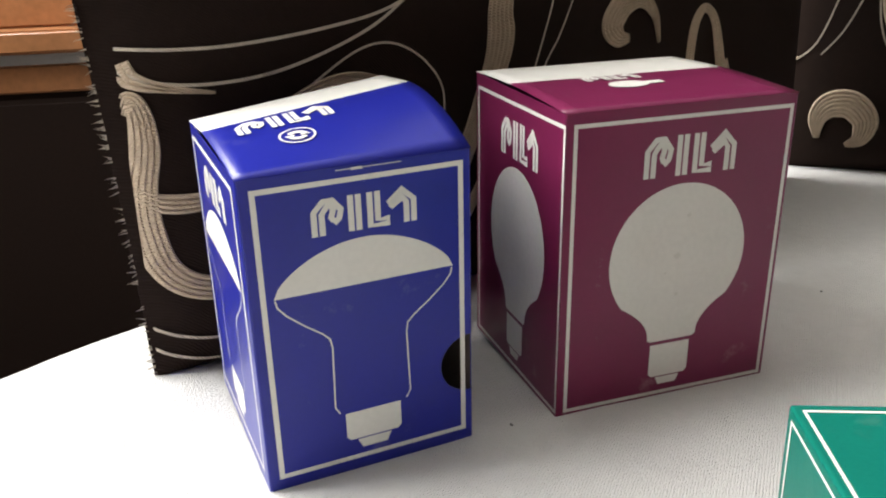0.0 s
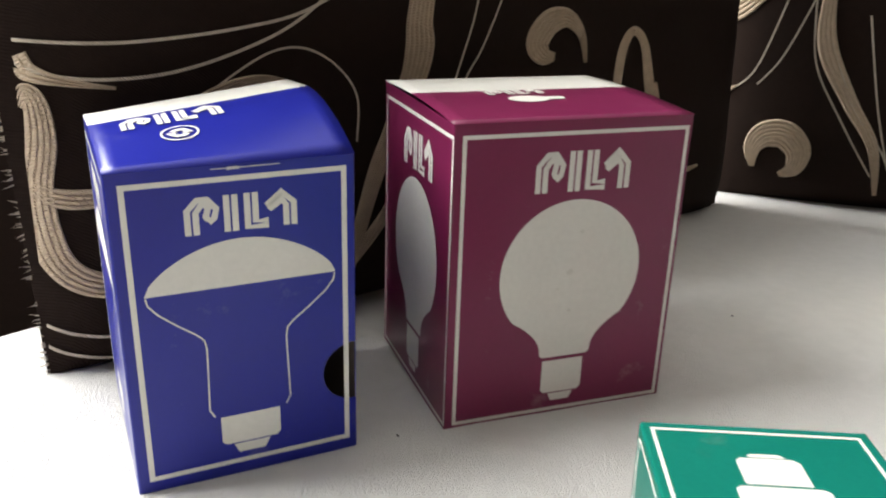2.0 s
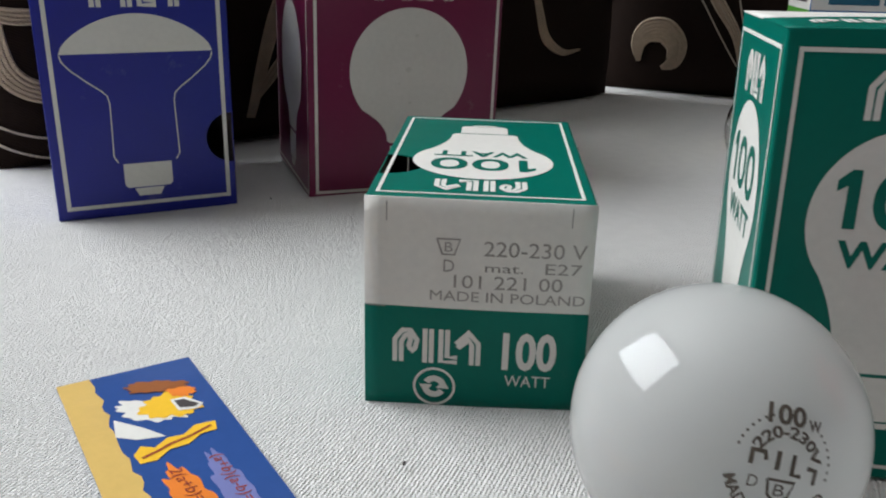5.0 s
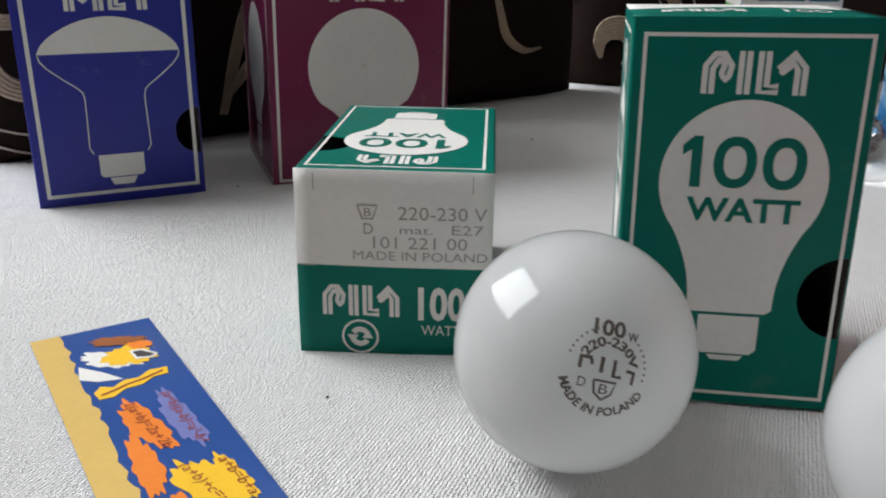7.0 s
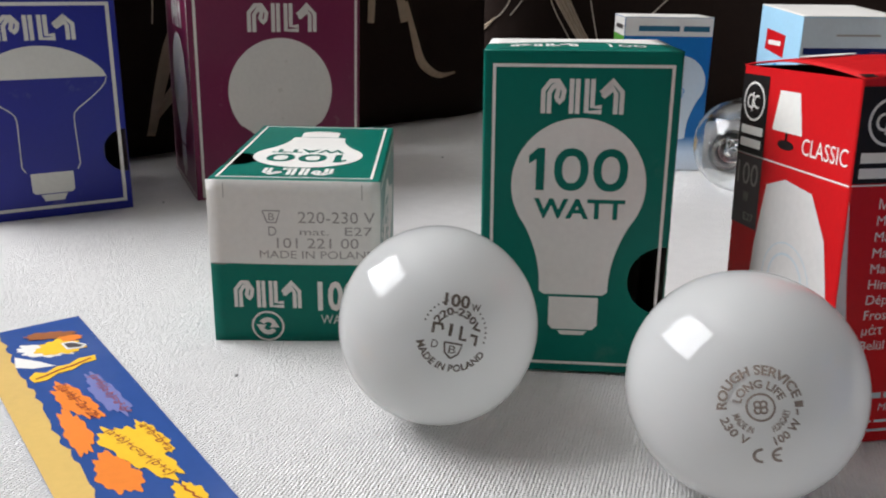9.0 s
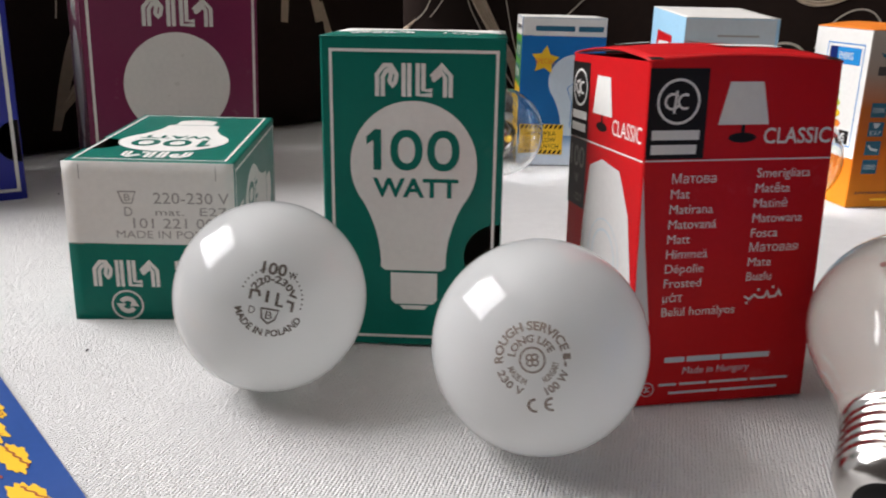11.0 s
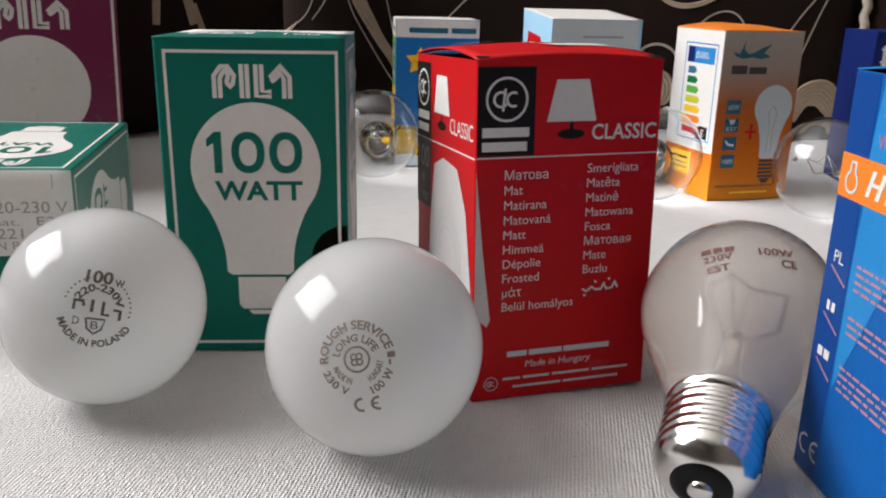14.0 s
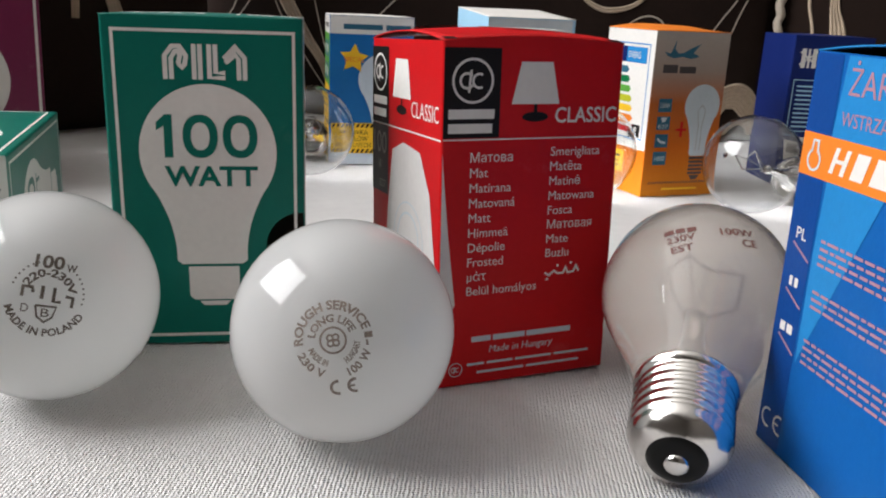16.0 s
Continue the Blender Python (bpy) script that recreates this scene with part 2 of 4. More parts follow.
class Flat:
    """Flat shapes in millimetres that become one printed mesh."""

    def __init__(self):
        self.v, self.f, self.words = [], [], False

    def poly(self, pts):
        k = len(self.v)
        self.v += [tuple(p) for p in pts]
        self.f.append(list(range(k, k + len(pts))))
        return self

    def rect(self, a, b, c, d):
        return self.poly([(a, b), (c, b), (c, d), (a, d)])

    def border(self, a, b, c, d, t):
        return self.rect(a, b, c, b + t).rect(a, d - t, c, d).rect(a, b + t, a + t, d - t).rect(c - t, b + t, c, d - t)

    def ellipse(self, x, y, rx, ry, n=48, a0=0, a1=360):
        full = a1 - a0 >= 360
        return self.poly([(x + rx * math.cos(radians(a0 + (a1 - a0) * i / (n if full else n - 1))), y + ry * math.sin(radians(a0 + (a1 - a0) * i / (n if full else n - 1)))) for i in range(n)])

    def stroke(self, pts, t):
        """A line of width t through the points, mitred."""
        k, n = len(self.v), len(pts)
        for i in range(n):
            p, a, b = Vector(pts[i]), Vector(pts[max(i - 1, 0)]), Vector(pts[min(i + 1, n - 1)])
            d = (b - a).normalized()
            s = 1.0
            if 0 < i < n - 1:
                s = 1 / max(0.45, abs((p - a).normalized().dot(d)))
            o = Vector((-d.y, d.x)) * t / 2 * s
            self.v += [tuple(p + o), tuple(p - o)]
        for i in range(n - 1):
            self.f.append([k + 2 * i, k + 2 * i + 1, k + 2 * i + 3, k + 2 * i + 2])
        return self

    def ring(self, x, y, r, t, a0=0, a1=360, n=40):
        return self.stroke([(x + r * math.cos(radians(a0 + (a1 - a0) * i / n)), y + r * math.sin(radians(a0 + (a1 - a0) * i / n))) for i in range(n + 1)], t)

    def text(self, s, a, b, c=None, d=None, lean=0.0, bold=0.0):
        """Words from (a, b), to width c if given, with capital height d."""
        self.words = True
        cu = bpy.data.curves.new("words", "FONT")
        cu.body, cu.resolution_u, cu.fill_mode = s, 3, "FRONT"
        cu.offset = bold
        ob = bpy.data.objects.new("words", cu)
        me = bpy.data.meshes.new_from_object(ob)
        co = [(v.co.x, v.co.y) for v in me.vertices]
        fs = [list(p.vertices) for p in me.polygons]
        bpy.data.objects.remove(ob)
        bpy.data.curves.remove(cu)
        bpy.data.meshes.remove(me)
        if not co:
            return self
        x0, x1 = min(p[0] for p in co), max(p[0] for p in co)
        sy = d / 0.70
        sx = (c - a) / max(x1 - x0, 1e-6) if c is not None else sy
        k = len(self.v)
        self.v += [(a + (x - x0) * sx + lean * y * sy, b + y * sy) for x, y in co]
        self.f += [[i + k for i in q] for q in fs]
        return self

    def mark(self, a, b, c, d):
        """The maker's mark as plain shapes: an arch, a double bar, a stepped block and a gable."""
        w, h = c - a, d - b
        t = 0.055 * w
        X = lambda u: a + u * w
        Y = lambda v: b + v * h
        for o in (0.0, 0.072):
            self.stroke([(X(0.03 + o), Y(0)), (X(0.03 + o), Y(0.66 - o)), (X(0.12 + o * 0.5), Y(0.93 - o * 1.8)), (X(0.20), Y(0.93 - o * 1.8)), (X(0.28 - o), Y(0.66)), (X(0.26 - o), Y(0.42 + o * 0.7)), (X(0.21), Y(0.30 + o))], t)
            self.rect(X(0.37 + o) - t / 2, Y(0), X(0.37 + o) + t / 2, Y(1))
            self.stroke([(X(0.55 + o), Y(1)), (X(0.55 + o), Y(0.06 + o * 2.0)), (X(0.735), Y(0.06 + o * 2.0))], t)
            self.stroke([(X(0.97 - o), Y(0)), (X(0.97 - o), Y(0.64 - o * 0.8)), (X(0.86 - o * 0.2), Y(0.93 - o * 2.0)), (X(0.72 + o * 0.3), Y(0.60 - o * 1.6))], t)
        return self

    def islands(self):
        """The separate shapes, as lists of faces."""
        of, out = {}, []
        for f in self.f:
            hit = [g for g in out if any(of.get(i) is g for i in f)]
            g = hit[0] if hit else []
            if not hit:
                out.append(g)
            g.append(f)
            for i in f:
                of[i] = g
        return out

    def on(self, name, mat, parent, put, lift=0.00012, label=""):
        shapes = self.islands()
        parent = SLEEVE.get(parent.name, parent)
        if 1 < len(shapes) <= 10 and not self.words:
            for g in shapes:
                ids = sorted({i for f in g for i in f})
                at = {i: k for k, i in enumerate(ids)}
                link(name, [put(self.v[i][0] / 1000, self.v[i][1] / 1000, lift) for i in ids], [[at[i] for i in f] for f in g], mat, parent, label)
            return None
        ob = link(name, [put(u / 1000, v / 1000, lift) for u, v in self.v], self.f, mat, parent, label)
        return tagged(ob, kind="stuff") if len(shapes) > 1 else ob


def faces_of(w, d, h, lid):
    """How a point (u, v) of each side, seen from outside, lies on a carton of this size."""
    return {
        "front": lambda u, v, e: (u, -e, v),
        "left": lambda u, v, e: (-e, d - u, v),
        "right": lambda u, v, e: (w + e, u, v),
        "top": lambda u, v, e: (u, v, lid(u, v) + e),
    }


def carton(name, m, w, d, h, mats, label, lid=None, split=None, notch=None, back=None, group="cartons on the cloth"):
    """A folding carton: a sleeve with rounded folds, an optional thumb hole (v, r) at the front's right edge, a bottom and a lid."""
    lid = lid or (lambda u, v: h + 0.0008 * math.sin(math.pi * u / w) * math.sin(math.pi * v / d))
    box = thing(name, m, label, "carton", group)
    r, k = 0.0009, 4
    loop = []
    for cx, cy, a0 in ((w - r, r, -90), (w - r, d - r, 0), (r, d - r, 90), (r, r, 180)):
        loop += [(cx + r * math.cos(radians(a0 + 90 * i / k)), cy + r * math.sin(radians(a0 + 90 * i / k))) for i in range(k + 1)]
    zs = [0.0, h] if not notch else [0.0, notch[0] - notch[1], notch[0] + notch[1], h]
    verts, faces, n = [], [], len(loop)
    top = lambda x, y: lid(min(max(x, 0), w), min(max(y, 0), d))
    for z in zs:
        verts += [(x, y, z if z < h else top(x, y)) for x, y in loop]
    for b in range(len(zs) - 1):
        for i in range(n - 1):
            if notch and b == 1 and i < k:
                continue
            faces.append([b * n + i, b * n + i + 1, (b + 1) * n + i + 1, (b + 1) * n + i])
    front = [(r, 0.0)]
    edge = [(w - r, 0.0)]
    if notch:
        nv, nr = notch
        edge += [(w - r - nr * math.sin(math.pi * i / 24), nv - nr * math.cos(math.pi * i / 24)) for i in range(25)]
    front += edge
    cols = 12
    front += [(w - r + (2 * r - w) * i / cols, None) for i in range(cols + 1)]
    q = len(verts)
    verts += [(x, 0.0, top(x, 0) if z is None else z) for x, z in front]
    faces.append(list(range(q, q + len(front))))
    sleeve = link("sleeve", verts, faces, [mats["body"], INSIDE], box)
    SLEEVE[box.name] = sleeve
    sol = sleeve.modifiers.new("card", "SOLIDIFY")
    sol.thickness, sol.offset, sol.material_offset = 0.0004, -1, 1
    gx, gy = 14, 14
    v2 = [(w * i / gx, d * j / gy, lid(w * i / gx, d * j / gy)) for j in range(gy + 1) for i in range(gx + 1)]
    f2, ix = [], []
    for j in range(gy):
        for i in range(gx):
            f2.append([j * (gx + 1) + i, j * (gx + 1) + i + 1, (j + 1) * (gx + 1) + i + 1, (j + 1) * (gx + 1) + i])
            ix.append(1 if split and (j + 0.5) / gy > split else 0)
    flap = link("lid", v2, f2, [mats["lid"], mats.get("lid2", BARE)], box, smooth=True, index=ix)
    so = flap.modifiers.new("card", "SOLIDIFY")
    so.thickness, so.offset = 0.0004, 1
    link("base_flap", [(r, r, 0.0003), (w - r, r, 0.0003), (w - r, d - r, 0.0003), (r, d - r, 0.0003)], [[0, 1, 2, 3]], INSIDE, box)
    return box, faces_of(w, d, h, lambda u, v: lid(u, v) + 0.0004)


def lathe(profile, n=48):
    """A body of revolution about z from (radius, height) in millimetres."""
    bm = bmesh.new()
    rings = []
    for rr, z in profile:
        if rr < 1e-6:
            rings.append([bm.verts.new((0, 0, z / 1000))])
        else:
            rings.append([bm.verts.new((rr / 1000 * math.cos(2 * math.pi * i / n), rr / 1000 * math.sin(2 * math.pi * i / n), z / 1000)) for i in range(n)])
    for a, b in zip(rings, rings[1:]):
        for i in range(n):
            j = (i + 1) % n
            q = [a[i % len(a)], a[j % len(a)], b[j % len(b)], b[i % len(b)]]
            q = [x for k, x in enumerate(q) if x not in q[:k]]
            if len(q) > 2:
                bm.faces.new(q)
    bmesh.ops.recalc_face_normals(bm, faces=bm.faces)
    return bm


def tube(name, pts, radius, mat, parent, label=""):
    cu = bpy.data.curves.new(name, "CURVE")
    cu.dimensions, cu.bevel_depth, cu.bevel_resolution = "3D", radius, 2
    sp = cu.splines.new("POLY")
    sp.points.add(len(pts) - 1)
    for p, q in zip(sp.points, pts):
        p.co = (*q, 1)
    ob = bpy.data.objects.new(name, cu)
    me = bpy.data.meshes.new_from_object(ob)
    bpy.data.objects.remove(ob)
    bpy.data.curves.remove(cu)
    me.materials.clear()
    me.materials.append(mat)
    me.polygons.foreach_set("use_smooth", [True] * len(me.polygons))
    o = new(name, me)
    o.parent = parent
    return tagged(o, label)


# ---- the room ----
def slab(name, a, b, mat, label, bevel=0.0):
    bm = bmesh.new()
    bmesh.ops.create_cube(bm, size=1)
    for v in bm.verts:
        v.co = [a[i] + (v.co[i] + 0.5) * (b[i] - a[i]) for i in range(3)]
    if bevel:
        bmesh.ops.bevel(bm, geom=bm.edges[:], offset=bevel, segments=3, affect="EDGES")
    me = bpy.data.meshes.new(name)
    bm.to_mesh(me)
    bm.free()
    me.materials.append(mat)
    return tagged(new(name, me), label, name.split("_")[0], kind="structure")


slab("floor", (-0.85, -1.9, -0.50), (3.0, 2.2, -0.42), FLOOR, "brown wooden floor of the room")
slab("ceiling", (-0.85, -1.9, 2.25), (3.0, 2.2, 2.33), CEIL, "plain pale painted ceiling")
slab("wall_north", (-0.85, 2.2, -0.42), (3.0, 2.3, 2.25), WALL, "dull painted wall behind the sofa")
slab("wall_south", (-0.85, -2.0, -0.42), (3.0, -1.9, 2.25), WALL, "dull painted wall opposite the sofa")
slab("wall_east", (3.0, -2.0, -0.42), (3.1, 2.3, 2.25), WALL, "dull painted side wall")
# west wall with the window opening
slab("wall_west", (-0.95, -2.0, -0.42), (-0.85, 2.3, 0.62), WALL, "dull painted wall below the window")
slab("wall_west_top", (-0.95, -2.0, 2.08), (-0.85, 2.3, 2.25), WALL, "dull painted wall above the window")
slab("wall_west_south", (-0.95, -2.0, 0.62), (-0.85, 0.20, 2.08), WALL, "dull painted wall beside the window")
slab("wall_west_north", (-0.95, 2.00, 0.62), (-0.85, 2.3, 2.08), WALL, "dull painted wall beside the window")

# the seat and the sheet over it
slab("sofa_base", (-0.16, -0.55, -0.42), (1.5, 0.48, -0.085), SOFA, "dark brown upholstered sofa base", 0.01)


def sheet():
    """The white sheet: soft, slightly uneven, rounded down at the rim."""
    def inside(x, y):
        e = min(x + 0.16, 1.45 - x, y + 0.5)
        e = min(e, ((-0.024 - x) * -0.655 + (0.543 - y) * 0.756), 1.02 - y)
        return e
    nx, ny = 170, 160
    verts, faces, idx = [], [], {}
    for j in range(ny + 1):
        for i in range(nx + 1):
            x, y = -0.19 + 1.66 * i / nx, -0.53 + 1.58 * j / ny
            e = inside(x, y)
            z = 0.0
            if e < 0.03:
                q = min((0.03 - e) / 0.03, 1.6)
                z = -0.03 * q * q
            z += 0.0012 * noise.noise(Vector((x * 9, y * 9, 0))) + 0.0005 * noise.noise(Vector((x * 31, y * 31, 4)))
            if e > -0.02:
                idx[i, j] = len(verts)
                verts.append((x, y, z - 0.0006))
    for j in range(ny):
        for i in range(nx):
            q = [(i, j), (i + 1, j), (i + 1, j + 1), (i, j + 1)]
            if all(c in idx for c in q):
                faces.append([idx[c] for c in q])
    ob = link("sheet", verts, faces, CLOTH, smooth=True)
    return tagged(ob, "white woven cotton sheet spread over the sofa seat", "sheet", kind="structure")


sheet()


def cushion(name, m, wide, high, deep, label, nx=48, ny=36, flare=0.0):
    """A plump cushion, its face towards -y, standing on its lower edge."""
    th = thing(name, m, label, "cushion", "cushions")

    def skin(u, v, side):
        a, b = 2 * u / wide - 1, 2 * v / high - 1
        k = max(0.0, (1 - abs(a) ** 4)) ** 0.5 * max(0.0, (1 - abs(b) ** 4)) ** 0.5
        pinch = 0.003 * (1 - b * b) * abs(a) ** 3
        return (u - math.copysign(pinch, a), -side * (deep * k) + 0.002 * noise.noise(Vector((u * 14, v * 14, side))), v + 0.004 * (1 - a * a) * (1 if b < 0 else -1) * abs(b) ** 3)
    verts, faces = [], []
    for side in (1, -1):
        q = len(verts)
        for j in range(ny + 1):
            for i in range(nx + 1):
                p = skin(wide * i / nx, high * j / ny, side)
                verts.append((p[0] - (flare * min(p[2], 0.25) if i == 0 else 0), p[1], p[2]))
        for j in range(ny):
            for i in range(nx):
                f = [q + j * (nx + 1) + i, q + j * (nx + 1) + i + 1, q + (j + 1) * (nx + 1) + i + 1, q + (j + 1) * (nx + 1) + i]
                faces.append(f if side == 1 else f[::-1])
    link("cover", verts, faces, SOFA, th, smooth=True)
    return th, (lambda u, v, e: tuple(Vector(skin(u, v, 1)) + Vector((0, -e, 0))))


def spline(pts, n=14):
    """A smooth line through points (u, v, width)."""
    out = []
    P = [Vector(p) for p in pts]
    for i in range(len(P) - 1):
        a, b, c, d = P[max(i - 1, 0)], P[i], P[i + 1], P[min(i + 2, len(P) - 1)]
        for k in range(n):
            t = k / n
            out.append(0.5 * (2 * b + (c - a) * t + (2 * a - 5 * b + 4 * c - d) * t * t + (3 * b - a - 3 * c + d) * t ** 3))
    out.append(P[-1])
    return out


def swirl(parent, put, pts, ribs=0, mat=None, name="embroidered_swirl"):
    """A raised embroidered band through points (u, v, width) in millimetres; ribs: the stitched lines along it."""
    line = spline(pts)
    if not ribs:
        fl = Flat()
        k, n = 0, len(line)
        for i, p in enumerate(line):
            d = (line[min(i + 1, n - 1)] - line[max(i - 1, 0)])
            d = Vector((d.x, d.y)).normalized()
            for s in (-1, 1):
                fl.v.append((p.x - d.y * s * p.z / 2, p.y + d.x * s * p.z / 2))
        fl.f = [[2 * i, 2 * i + 1, 2 * i + 3, 2 * i + 2] for i in range(n - 1)]
        return fl.on(name, mat or CORD, parent, put, 0.0012)
    verts, faces, n, c = [], [], len(line), ribs * 3 + 1
    for i, p in enumerate(line):
        d = (line[min(i + 1, n - 1)] - line[max(i - 1, 0)])
        d = Vector((d.x, d.y)).normalized()
        for j in range(c):
            s = j / (c - 1) - 0.5
            lift = 0.0005 + (0.0011 if j % 3 else 0.0)
            verts.append(put((p.x - d.y * s * p.z) / 1000, (p.y + d.x * s * p.z) / 1000, lift))
    for i in range(n - 1):
        for j in range(c - 1):
            faces.append([i * c + j, i * c + j + 1, (i + 1) * c + j + 1, (i + 1) * c + j])
    return link(name, verts, faces, mat or BEIGE, parent)


c1, on1 = cushion("cushion", pose(0.0715, 0.5150, -0.004, -1.5, 0, 31.0), 0.50, 0.32, 0.035, "dark brown cushion with beige embroidered swirls standing on the sheet", flare=0.05)
skin1 = on1
on1 = lambda u, v, e: skin1(max(u - 0.002, 0.001), v * 0.945, e)
c2, on2 = cushion("cushion", pose(0.4930, 0.826, -0.004, -1.5, 0, -28.8), 0.572, 0.42, 0.035, "dark brown cushion with large beige commas and thin pale lines")
c3, on3 = cushion("cushion", pose(0.9957, 0.5619, -0.004, -1.5, 0, -39.1), 0.50, 0.42, 0.035, "dark brown cushion with pale ribbons beside the corded one")


def thin(parent, put, *pts, wide=1.5):
    return swirl(parent, put, [(u, v, wide) for u, v in pts], name="stitched_line")


verts, faces = [], []
for i in range(150):
    v = random.uniform(0.004, 0.235)
    p, q = Vector(skin1(0.0, v, 0.0004)), Vector((random.uniform(-0.0045, -0.0008), random.uniform(-0.002, 0.001), random.uniform(-0.002, 0.002)))
    p.x -= 0.05 * v
    verts += [p + Vector((0.001, -0.0003, -0.0003)), p + Vector((0.001, -0.0003, 0.0004)), p + q]
    faces.append([3 * i, 3 * i + 1, 3 * i + 2])
tagged(link("frayed_edge", verts, faces, CORD, c1, "pale frayed threads along the seam"), kind="stuff")
thin(c1, on1, (2, 163), (25, 161), (52, 161), (92, 165), (125, 172), (160, 190))
thin(c1, on1, (2, 154), (14, 148), (35, 145), (64, 147), (96, 156), (122, 168), (150, 190))
thin(c1, on1, (62, 112), (71, 130), (89, 144), (109, 154), (126, 154), (142, 144), (152, 128), (151, 105), wide=1.1)
thin(c1, on1, (250, 190), (238, 164), (229, 147), (219, 132), (212, 110), wide=1.1)
thin(c1, on1, (230, 190), (224, 165), (218, 148), (212, 132), (200, 100), wide=1.1)
thin(c1, on1, (2, 31), (14, 25), (31, 21), (60, 22))
thin(c1, on1, (2, 20), (12, 14), (30, 8), (60, 6))
thin(c1, on1, (36, 70), (46, 84), (60, 92), (90, 96), wide=1.1)
for band, n in (
    (((58, 106, 12), (66, 122, 12), (76, 131, 11), (90, 138, 8), (104, 140.5, 5), (118, 137, 3), (126, 131, 1.4)), 5),
    (((196, 200, 14), (190, 167, 16), (190, 152, 18), (186, 136, 16), (173, 109, 12), (161, 84, 10), (152, 52, 8), (147, 20, 6)), 6),
    (((309, 136, 2), (305, 153, 6), (294, 163, 11), (280, 161, 16), (271, 150, 17), (276, 142, 12), (284, 141, 5)), 6),
    (((338, 100, 7), (341, 135, 8), (346, 149, 7), (354, 153, 6), (363, 144, 7), (370, 120, 9), (374, 100, 8)), 3),
    (((3, 134, 4), (6, 141, 7), (9, 134, 9), (9, 118, 11), (6, 100, 11), (6, 81, 12), (10, 62, 13), (21, 51, 13), (40, 48, 12), (64, 56, 9)), 5),
    (((3, 99, 4), (12, 93, 9), (27, 92, 9), (45, 96, 7), (70, 108, 4)), 4),
    (((4, 156, 9), (8, 149, 8), (20, 144.6, 4), (39, 141, 1.4)), 3),
    (((150, 34, 4), (160, 50, 8), (168, 62, 7), (177, 82, 3)), 3),
    (((376, 118, 3), (386, 84, 8), (396, 62, 9), (418, 49, 6), (440, 50, 2)), 3),
):
    swirl(c1, on1, band, n)
thin(c2, on2, (72, 190), (62, 151), (47, 107), (30, 90), wide=1.3)
thin(c2, on2, (94, 190), (80, 151), (65, 116), (50, 96), wide=1.3)
thin(c2, on2, (84, 190), (85, 151), (91, 112), (113, 73), (140, 30), wide=1.3)
thin(c2, on2, (230, 140), (203, 115), (181, 90), (176, 68), (204, 40), wide=1.3)
thin(c2, on2, (100, 130), (120, 84), (146, 48), (160, 10), wide=1.3)
thin(c2, on2, (122, 150), (137, 83), (150, 40), wide=1.3)
thin(c2, on2, (556, 175), (531, 133), (516, 112), (490, 70))
thin(c2, on2, (563, 175), (542, 134), (532, 110), (515, 60))
thin(c2, on2, (414, 80), (427, 104), (444, 115), (460, 112), (474, 92))
thin(c2, on2, (368, 50), (374, 76), (390, 84), (407, 75), (418, 44), wide=2.4)
for band, n in (
    (((54, 30, 4), (53, 46, 14), (61, 57, 21), (76, 58, 22), (87, 46, 19), (85, 31, 13), (75, 25, 4)), 7),
    (((96, 200, 6), (93, 160, 10), (97, 125, 14), (118, 86, 11), (138, 54, 8), (146, 14, 3)), 4),
    (((4, 152, 6), (14, 147, 12), (30, 151, 14), (50, 168, 10)), 4),
    (((4, 78, 8), (20, 83, 5), (34, 94, 1.5)), 2),
    (((374, 150, 3), (384, 132, 4), (400, 121, 5), (418, 120, 5), (438, 128, 4), (452, 148, 3)), 2),
    (((386, 60, 8), (396, 48, 22), (398, 34, 20), (390, 22, 6)), 6),
    (((522, 16, 8), (528, 38, 20), (546, 44, 26), (560, 30, 22), (562, 12, 8)), 7),
):
    swirl(c2, on2, band, n)
tube("corded_edge", [(0.5745 + 0.0012 * math.sin(i * 1.3), -0.012 + 0.0012 * math.cos(i * 1.3), 0.42 * i / 120) for i in range(121)], 0.0042, CORD, c2, "pale twisted cord edging")
for band, n in ((((30, 200, 3), (33, 137, 3), (40, 106, 3), (44, 40, 3)), 1), (((52, 200, 8), (55, 138, 8), (62, 108, 14), (70, 60, 16), (60, 20, 6)), 4), (((100, 190, 2), (110, 130, 8), (128, 90, 12), (122, 50, 6)), 3)):
    swirl(c3, on3, band, n)
# dark sofa back and the wooden ledge beyond it
slab("sofa_back", (-0.848, 1.0, -0.42), (1.6, 1.12, 0.0615), SOFA, "dark brown upholstered sofa back", 0.01)
slab("wooden_rail", (-0.848, 1.004, 0.0620), (0.45, 1.10, 0.089), WOOD, "varnished brown wooden rail above the sofa back", 0.002)
slab("metal_strip", (-0.848, 0.998, 0.0895), (0.45, 1.10, 0.100), material("pale_metal_strip", (0.42, 0.41, 0.40), 0.4, vary=0.05), "pale grey strip along the wooden ledge", 0.001)
slab("wooden_ledge", (-0.848, 0.985, 0.1005), (0.45, 1.10, 0.122), WOOD, "varnished brown wooden ledge", 0.003)
slab("wooden_panel", (-0.848, 1.02, 0.1225), (0.45, 1.10, 0.24), WOOD, "varnished wooden panel above the ledge", 0.002)
slab("dark_upholstery", (0.45, 1.02, 0.0620), (1.6, 1.12, 0.45), SOFA, "dark upholstered corner of the sofa back", 0.01)
slab("sofa_arm", (1.6, -0.3, -0.42), (1.75, 1.12, 0.45), SOFA, "dark upholstered end of the sofa", 0.01)


